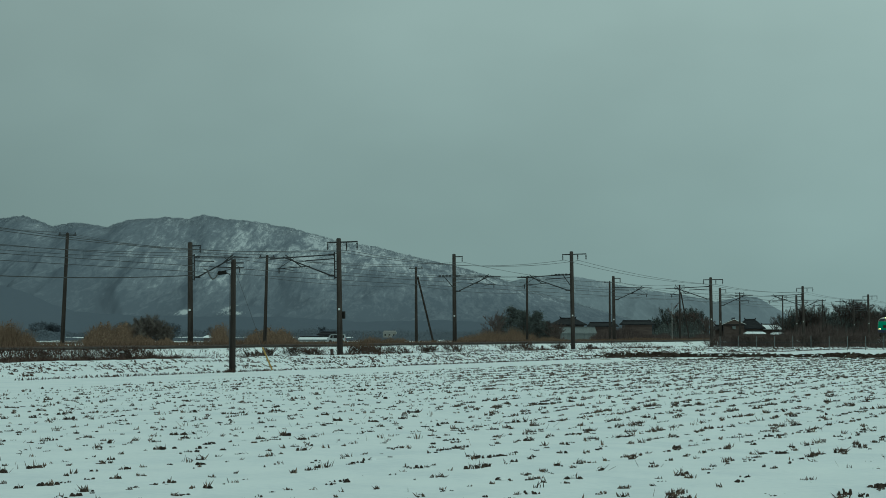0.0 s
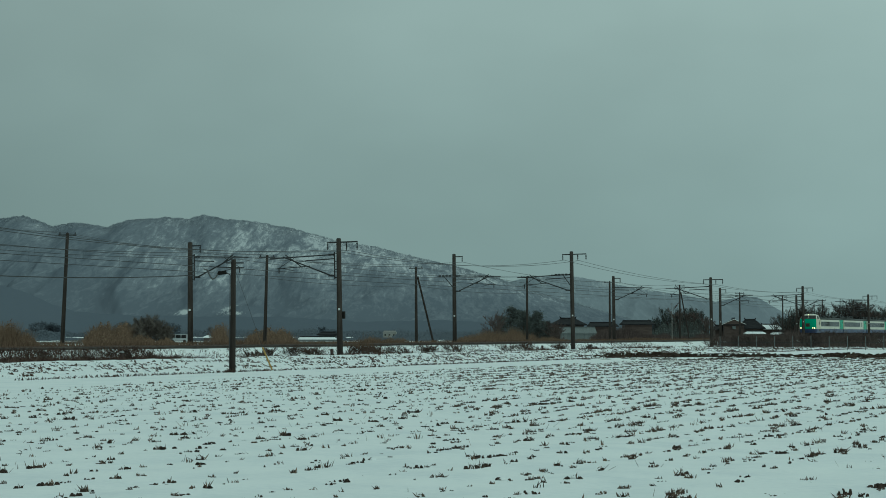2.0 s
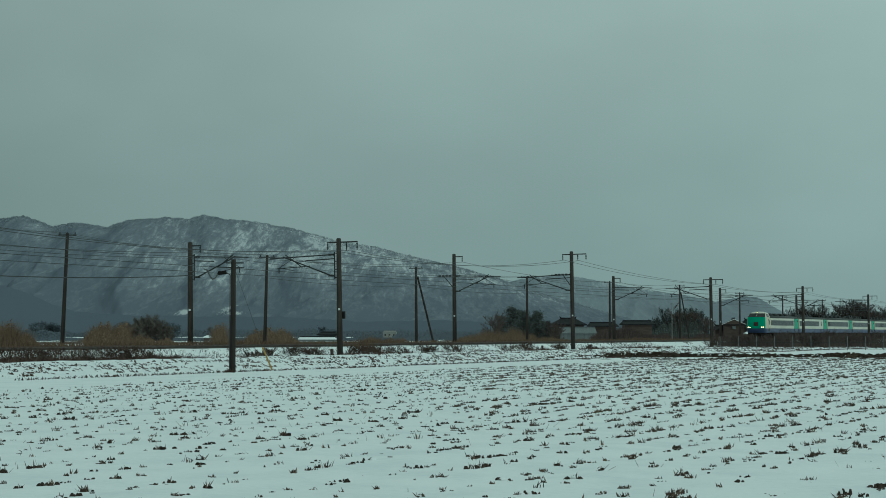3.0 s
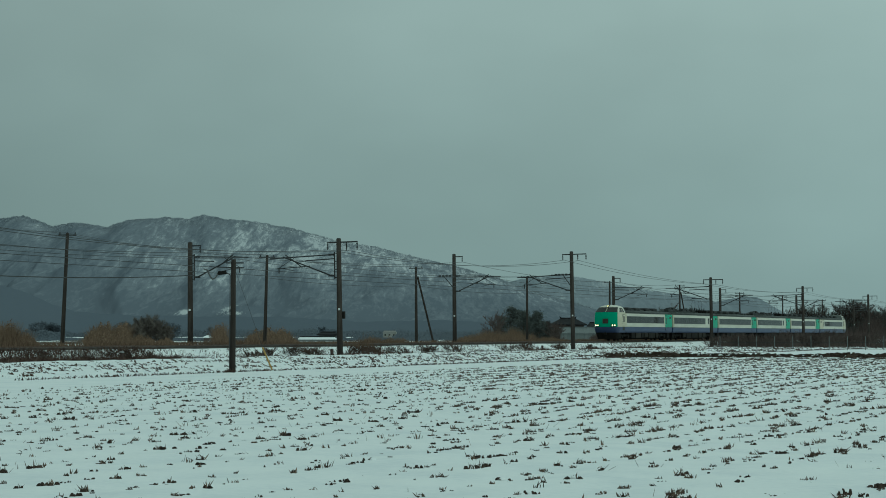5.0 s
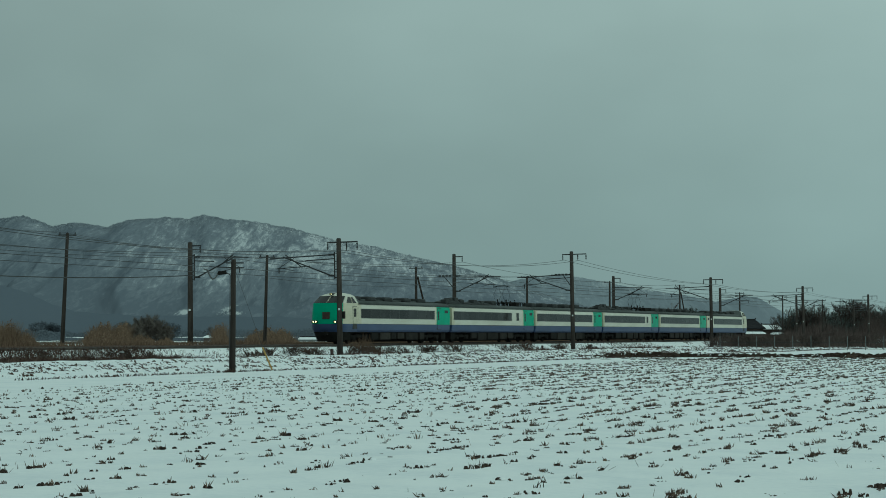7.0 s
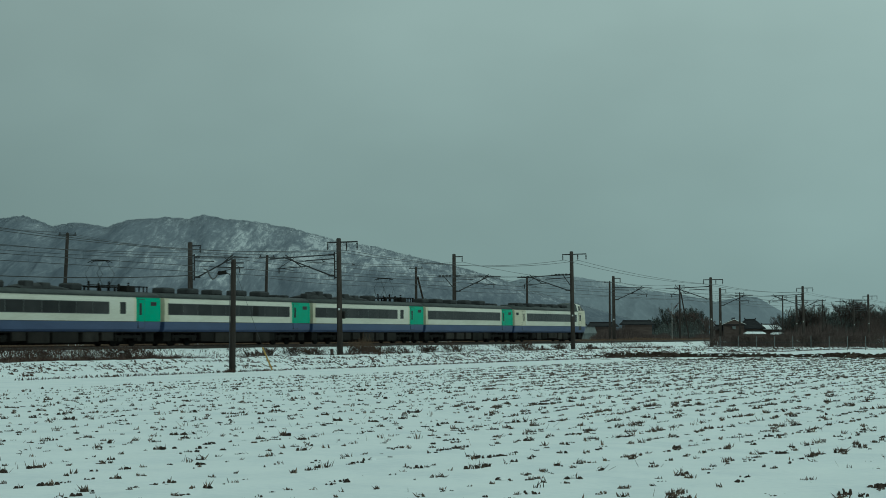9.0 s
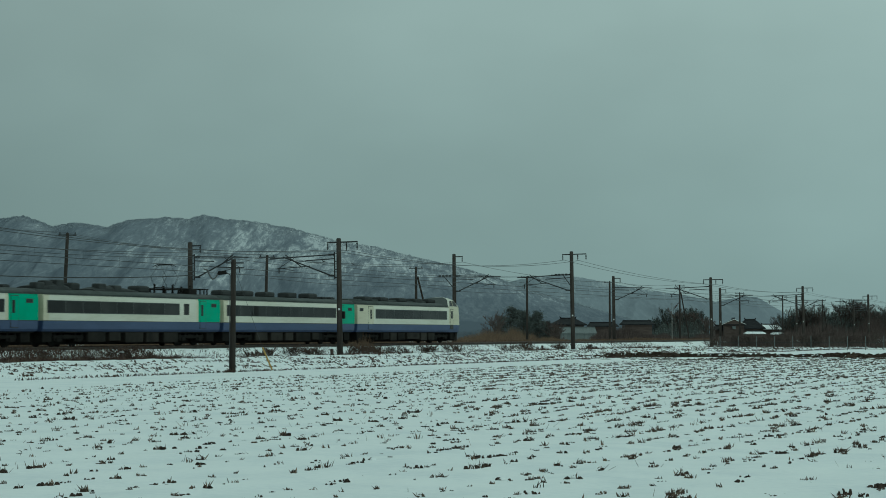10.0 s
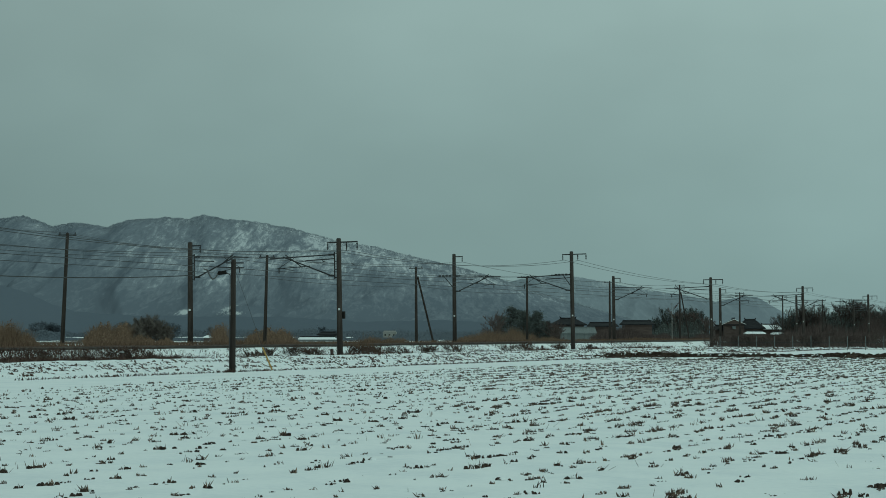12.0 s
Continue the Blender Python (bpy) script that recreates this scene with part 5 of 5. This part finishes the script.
thicket("hedge", 1046, 1165, 330, 2.6, 15000, 46, BUSH, "dark leafless hedge in front of low buildings", 0.02, spread=2, dome=0.1)
thicket("hedge", 1145, 1270, 330, 1.9, 12000, 48, BUSH, "dark leafless hedge in front of low buildings", 0.02, spread=3, dome=0.1)
thicket("shrub_belt", 1276, 1400, 216, 1.05, 5000, 46, BUSH, "low reddish brown leafless shrubs before the railway", 0.013, spread=6, dome=0.1)
thicket("shrub_belt", 1380, 1650, 216, 1.45, 9000, 47, BUSH, "low reddish brown leafless shrubs before the railway", 0.013, spread=6, dome=0.1)
thicket("hedgerow", 40, 330, 292, 0.75, 5000, 81, GREYTWIG, "low dark hedgerow between far snowy fields", 0.02, spread=4, dome=0.1)
thicket("hedgerow", 320, 640, 300, 0.7, 5000, 82, GREYTWIG, "low dark hedgerow between far snowy fields", 0.02, spread=4, dome=0.1)
thicket("grove_undergrowth", 1372, 1640, 412, 4.6, 12000, 61, LEAF, "dark ragged undergrowth of the bamboo grove", 0.03, spread=6, plume=0.9, dome=0.15)
thicket("grove_undergrowth", 1148, 1262, 386, 4.4, 6000, 62, LEAF, "dark ragged undergrowth of the bamboo grove", 0.03, spread=4, plume=0.9)
thicket("scrub", 900, 1010, 345, 3.0, 9000, 49, BUSH, "dark undergrowth below the trees", 0.025, spread=2)
thicket("scrub", 1370, 1620, 400, 3.8, 18000, 50, BUSH, "dark undergrowth below the trees", 0.025, spread=4, dome=0.1)

thicket("reed_tuft", 600, 700, 141, 0.6, 520, 71, REED, "thin brown reeds on the bank before the track", 0.009, spread=0.5, dome=0.15)
thicket("reed_tuft", 626, 674, 141, 1.35, 150, 72, REED, "thin brown reeds on the bank before the track", 0.009, spread=0.4, dome=0.2)
thicket("reed_tuft", 396, 418, 75.3, 0.28, 220, 73, WEED, "dead grass round the foot of a pole", 0.012, spread=0.25)
SHRUB_TXT = "small leafless reddish shrub on the snowy railway bank"
for k, px in enumerate((452, 478, 512, 540, 560, 622, 640, 658, 690, 715, 752, 792, 815, 896, 930, 985, 1042, 88, 150, 205, 232, 262)):
    d = 61.6 + 0.3 * (k % 4)
    far = FOCAL * d / (ST * ST) / (2224 - px) * ST
    tree(px, far, 0.55 + 0.12 * (k % 3), 1.1 + 0.2 * (k % 4), 200 + k, WEED, SHRUB_TXT, 0.6, "shrub", False, 0.7)


def thin_pole():
    p = spot(1189, 300)
    root = empty("thin_pole", pose(p.x, p.y, 0), "thin pale grey pole beside the dark grove", "pole")
    bm = bmesh.new()
    tube(bm, (0, 0, -0.3), (0, 0, 6.7), 0.07, 0.05, 10)
    part("pole", bm, SLEEPER, root)
    bm = bmesh.new()
    tube(bm, (-0.35, 0, 6.5), (0.35, 0, 6.5), 0.03, 0.03, 6)
    part("crossbar", bm, STEEL, root)


thin_pole()
BELT_TXT = "low dark leafless shrub standing in snow before the railway"
for k in range(22):
    q = random.Random(300 + k)
    tree(1268 + 15.5 * k + q.uniform(-6, 6), q.uniform(192, 214), q.uniform(1.5, 2.3) * (0.68 if k < 8 else 1), q.uniform(1.8, 2.8), 300 + k, BUSH, BELT_TXT, 0.9, "shrub", False, 0.9)
HOUSE_TXT = "low farmhouse with dark hipped tile roof"
house(1005, 350, 5.4, 6, 3.35, 1.15, BROWNWALL, ROOFTILE, HOUSE_TXT, 4, 1.7)
house(1021, 342, 6.6, 5, 1.75, 0.95, GREYWALL, GREYWALL, "low grey sheet-metal shed in front of a farmhouse", 0, 0.1, (), False, 0.2)
house(1066, 352, 4.6, 6, 3.1, 0.6, BROWNWALL, ROOFTILE, "dark brown storage building with a low roof", 0, 0.3)
house(1127, 354, 5.2, 6, 3.45, 0.6, BROWNWALL, ROOFTILE, "long low dark brown storage building", 0, 0.3)
house(1297, 398, 7.0, 4.4, 3.6, 1.15, BROWNWALL, ROOFTILE, "brown farmhouse with white-edged gable and dark roof", 84, 0.0, (), False, 0.4)
house(1327, 404, 4.8, 6, 2.8, 1.9, BROWNWALL, ROOFTILE, "dark farmhouse wing under a tiled roof", 0, 1.7, ((-0.9, 1.5, 0.8, 0.8),))
house(1361, 406, 3.6, 4.5, 2.7, 0.95, BROWNWALL, ROOFTILE, "low brown barn with a snow-covered roof", 0, 0.5, (), True)
house(1335, 390, 4.0, 3, 1.7, 0.4, BROWNWALL, ROOFTILE, "low brown barn with a snow-covered roof", 0, 0.5, (), True, 0.15)
house(1375, 391, 2.2, 3, 1.6, 0.3, BROWNWALL, ROOFTILE, "low brown barn with a snow-covered roof", 0, 0.3, (), True, 0.15)
house(1225, 384, 3.9, 5, 1.6, 0.45, BROWNWALL, SLEEPER, "long low shed with pale metal roof", 0, 0.2)
house(1272, 400, 2.4, 5, 2.5, 0.9, BROWNWALL, ROOFTILE, "small dark shed with tile roof", 0, 0.8)
house(690, 560, 4.0, 7, 2.1, 0.25, MOUNTAIN_WALL, MOUNTAIN_WALL, "pale distant house with a row of windows", 0, 0.3, ((-1.3, 0.9, 0.7, 0.7), (0.0, 0.9, 0.7, 0.7), (1.3, 0.9, 0.7, 0.7)), False, 0.1)

FARM_TXT = "small far farm building with snow on its roof"
# sizes squashed to fit the camera's view, as the ground here isn't lowered
house(562, 380, 7.6, 4, 0.55, 0.35, GREYWALL, ROOFTILE, "long low grey shed under a snow-covered roof", 0, 0.3, (), True, 0.1)
house(581, 430, 4.2, 4, 1.4, 0.55, MOUNTAIN_WALL, ROOFTILE, "far grey house with a dark tile roof", 0, 0.8)
house(368, 400, 1.3, 3, 0.85, 0.5, BROWNWALL, ROOFTILE, FARM_TXT, 0, 0.9, (), True, 0.2)
house(291, 400, 2.2, 3, 0.75, 0.3, BROWNWALL, ROOFTILE, FARM_TXT, 0, 0.4, (), True, 0.15)


def far_woods():
    """Strips of woods, haze put into their colour, at the foot of the mountains and between far fields."""
    rng = random.Random(77)
    sp = Soup()
    for y0, px0, px1, h, n in ((430, -80, 880, 1.0, 15000), (480, 55, 105, 4.2, 1500), (470, 205, 298, 5.2, 2600), (500, 370, 400, 3.5, 500), (520, -30, 40, 3.0, 700), (900, -200, 900, 4, 9000), (1500, -300, 1250, 8, 7000), (620, 545, 600, 5, 700), (560, 55, 110, 4.5, 900), (560, 210, 300, 5.5, 1600), (520, -60, 60, 3.0, 900), (700, 1050, 1700, 6, 3000), (640, 600, 960, 3, 2500), (500, 700, 1000, 2, 2500)):
        for _ in range(n):
            px = rng.uniform(px0, px1)
            k = noise.noise(Vector((px * 0.025, y0 * 0.1, 0)))
            if k < -0.25:
                continue
            p = spot(px, y0 + rng.gauss(0, 12))
            hh = h * (0.6 + 0.6 * k) * rng.uniform(0.2, 1.0) ** 0.7
            sp.leaf(p + Vector((rng.gauss(0, 0.4), 0, hh)), 0.14 + 0.0003 * y0, rng)
            sp.leaf(p + Vector((rng.gauss(0, 0.8), 0.3, hh * 0.75)), 0.15 + 0.00035 * y0, rng)
            sp.leaf(p + Vector((rng.gauss(0, 0.6), 0, hh * 0.45)), 0.2 + 0.0004 * y0, rng)
            sp.leaf(p + Vector((rng.gauss(0, 0.6), 0, hh * 0.2)), 0.2 + 0.0004 * y0, rng)
    sp.link("far_woods", FARLEAF, "far woods in haze blue-grey at the foot of the mountains", "woods")


far_woods()


def field_fence():
    """Low pipe fence among the shrubs."""
    root = empty("field_fence", pose(0, 178, 0), "low grey pipe fence in front of the shrubs", "fence")
    x = 27.1
    while x < 48:
        bm = bmesh.new()
        tube(bm, (x, 0, -0.1), (x, 0, 1.35), 0.035, 0.03, 6)
        part("post", bm, GREYWALL, root)
        x += 1.78
    for z in (0.1, 0.75):
        bm = bmesh.new()
        tube(bm, (27.1, -0.05, z), (48, -0.05, z), 0.02, 0.02, 6)
        part("rail", bm, STEEL, root)


field_fence()


# ---- small van on the road beyond the line ----
VANWHITE = mat("white_van_paint", [(0.3, 0.31, 0.32), (0.4, 0.41, 0.42)], 0.8, 0.35, fine=6.0)


def small_van():
    """Boxy van heading west, 3.3 m long."""
    root = empty("van", pose(0, VAN_ROAD, 0), "small white boxy van driving along the field road", "van")
    prof = [(-1.65, 0.25), (1.6, 0.25), (1.65, 0.85), (1.58, 1.42), (1.45, 1.5), (-0.85, 1.5), (-1.0, 1.46), (-1.42, 0.9), (-1.63, 0.78)]
    bm = bmesh.new()
    a = [bm.verts.new((x, -0.7 + 0.06 * (z > 1), z)) for x, z in prof]
    b = [bm.verts.new((x, 0.7 - 0.06 * (z > 1), z)) for x, z in prof]
    bm.faces.new(a)
    bm.faces.new(b[::-1])
    n = len(prof)
    for i in range(n):
        bm.faces.new((a[i], b[i], b[(i + 1) % n], a[(i + 1) % n]))
    bmesh.ops.recalc_face_normals(bm, faces=bm.faces)
    bmesh.ops.bevel(bm, geom=bm.edges[:], offset=0.03, segments=2, affect="EDGES")
    body = part("body", bm, VANWHITE, root)
    for sgn in (-1, 1):
        for x0, x1, lean in ((-1.2, -0.62, 0.3), (-0.52, 0.42, 0.0), (0.52, 1.42, 0.0)):
            bm = bmesh.new()
            q = [(x0, 0.8), (x1, 0.8), (x1, 1.38), (x0 + lean, 1.38)]
            o = [bm.verts.new((x, sgn * (0.708 - 0.055 * (z > 1)), z)) for x, z in q]
            k = [bm.verts.new((x, sgn * 0.6, z)) for x, z in q]
            bm.faces.new(o)
            for i in range(4):
                bm.faces.new((o[i], k[i], k[(i + 1) % 4], o[(i + 1) % 4]))
            bmesh.ops.recalc_face_normals(bm, faces=bm.faces)
            part("side_window", bm, GLASS, body, "dark side window")
        for x in (-1.05, 1.1):
            bm = bmesh.new()
            tube(bm, (x, sgn * 0.56, 0.27), (x, sgn * 0.72, 0.27), 0.27, 0.27, 16)
            wheel = part("wheel", bm, RUBBER, root, "black tyre")
            bm = bmesh.new()
            tube(bm, (x, sgn * 0.7, 0.27), (x, sgn * 0.73, 0.27), 0.16, 0.14, 12)
            part("rim", bm, STEEL, wheel)
        bm = bmesh.new()
        box(bm, -1.67, -1.6, sgn * 0.55 - 0.1, sgn * 0.55 + 0.1, 0.55, 0.7, 0.02)
        part("headlight", bm, PLATE, root, "clear headlight")
        bm = bmesh.new()
        box(bm, 1.62, 1.68, sgn * 0.6 - 0.05, sgn * 0.6 + 0.05, 0.55, 0.85, 0.015)
        part("rear_light", bm, TAIL, root, "red rear light")
    bm = bmesh.new()
    q = [(-1.4, -0.6, 0.95), (-1.4, 0.6, 0.95), (-1.04, 0.56, 1.42), (-1.04, -0.56, 1.42)]
    bm.faces.new([bm.verts.new((x - 0.025, y, z + 0.01)) for x, y, z in q])
    bmesh.ops.solidify(bm, geom=bm.faces[:], thickness=0.01)
    part("windshield", bm, GLASS, root, "sloping dark windscreen")
    return root


VAN_ROAD = 330.0
VAN = small_van()


# ---- two birds that leave the reeds and settle on a wire ----
PLUMAGE = mat("dark_plumage", [(0.012, 0.012, 0.013), (0.03, 0.029, 0.029)], 9.0, 0.6)


def bird():
    root = empty("bird", Matrix(), "small dark bird flying up to the wire", "bird", "birds by the railway")
    bm = bmesh.new()
    bmesh.ops.create_uvsphere(bm, u_segments=12, v_segments=8, radius=1.0)
    for v in bm.verts:
        t = 1 - 0.35 * max(0, v.co.x) - 0.2 * max(0, -v.co.x)
        v.co = Vector((v.co.x * 0.13, v.co.y * 0.055 * t, v.co.z * 0.058 * t))
    part("body", bm, PLUMAGE, root, "", True)
    bm = bmesh.new()
    bmesh.ops.create_uvsphere(bm, u_segments=10, v_segments=6, radius=0.042)
    for v in bm.verts:
        v.co += Vector((-0.13, 0, 0.035))
    hd = part("head", bm, PLUMAGE, root, "", True)
    bm = bmesh.new()
    tube(bm, (-0.165, 0, 0.035), (-0.205, 0, 0.03), 0.012, 0.002, 6)
    part("beak", bm, UNDER, hd)
    bm = bmesh.new()
    box(bm, 0.1, 0.23, -0.035, 0.035, -0.006, 0.006, 0.004)
    part("tail", bm, PLUMAGE, root)
    wings = []
    for sgn in (-1, 1):
        bm = bmesh.new()
        a = [(-0.06, 0.0), (-0.075, 0.12), (-0.03, 0.26), (0.03, 0.22), (0.06, 0.1), (0.06, 0.0)]
        lo = [bm.verts.new((x, sgn * y, 0.0)) for x, y in a]
        up = [bm.verts.new((x, sgn * y, 0.012)) for x, y in a]
        bm.faces.new(lo)
        bm.faces.new(up[::-1])
        for i in range(6):
            bm.faces.new((lo[i], lo[(i + 1) % 6], up[(i + 1) % 6], up[i]))
        bmesh.ops.recalc_face_normals(bm, faces=bm.faces)
        wings.append(part("wing", bm, PLUMAGE, root))
    for sgn in (-1, 1):
        bm = bmesh.new()
        tube(bm, (0.0, sgn * 0.025, -0.04), (-0.01, sgn * 0.025, -0.1), 0.005, 0.005, 5)
        part("leg", bm, UNDER, root)
    return root, wings


BIRDS = [bird(), bird()]
# seconds, pixel column and row in the camera's view, depth
FLIGHTS = [
    [(0.0, 822, 617, 172), (4.9, 822, 617, 172), (5.2, 821, 588, 172), (5.4, 808, 582, 172), (5.8, 780, 573, 172), (6.0, 766, 569, 172), (6.2, 751, 565, 172), (6.4, 741, 556, 172), (6.8, 722, 541, 173),
     (7.4, 700, 520, 174), (8.0, 673, 498, 173), (8.5, 645, 482, 171), (8.8, 632, 473, 170)],
    [(0.0, 752, 617, 172), (5.3, 752, 617, 172), (5.6, 750, 592, 172), (5.8, 738, 586, 172), (6.0, 720, 580, 172), (6.2, 700, 574, 172), (6.4, 682, 567, 172), (6.6, 666, 559, 171), (7.0, 645, 542, 170),
     (7.6, 618, 512, 168), (8.2, 595, 484, 166)],
]
PERCHES = [(9.1, 150.8), (8.7, 145.0)]


def fly(k):
    root, wings = BIRDS[k]
    rows = []
    for t, px, py, y in FLIGHTS[k]:
        rows.append((t, pose((px - 784) * y / FOCAL, y, EYE + (591 - py) * y / FOCAL, 0, 12 if t > 5.2 else 0, 12)))
    t0, s = PERCHES[k]
    u = (s - 134.35) / 30.45
    z = 8.3 + 0.05 * u - 0.35 * 4 * u * (1 - u) + 0.11
    p = rail_point(s, UTILITY, z)
    for t in (t0, t0 + 0.4, 12.0):
        rows.append((t, pose(p.x, p.y, p.z, 0, 20, -20)))
    walk(root, rows)
    for sgn, w in zip((-1, 1), wings):
        folded = pose(0.0, sgn * 0.035, 0.02, 0, 0, -sgn * 72)
        beat = [(0.0, folded), (FLIGHTS[k][1][0], folded)]
        t, up = FLIGHTS[k][1][0] + 0.2, True
        while t < t0 - 0.05:
            beat.append((t, pose(0, sgn * 0.035, 0.02, sgn * (38 if up else -25), 0, 0)))
            t, up = t + 0.1, not up
        beat += [(t0 + 0.15, folded), (12.0, folded)]
        walk(w, beat)


def motions():
    for k in range(2):
        fly(k)
    walk(VAN, [(float(t), pose(-47.9 - 14.28 * (t - 2.0), VAN_ROAD, 0)) for t in range(13)])
    speed, start = 33.54, 361.85
    for i, car in enumerate(CARS):
        rows = []
        for t in range(13):
            s = start + 20.5 * i - speed * t
            if i == 5:
                rows.append((float(t), rail_pose(s + 20.5, NEAR_TRACK, RAIL, 180)))
            else:
                rows.append((float(t), rail_pose(s, NEAR_TRACK, RAIL)))
        walk(car, rows)


motions()
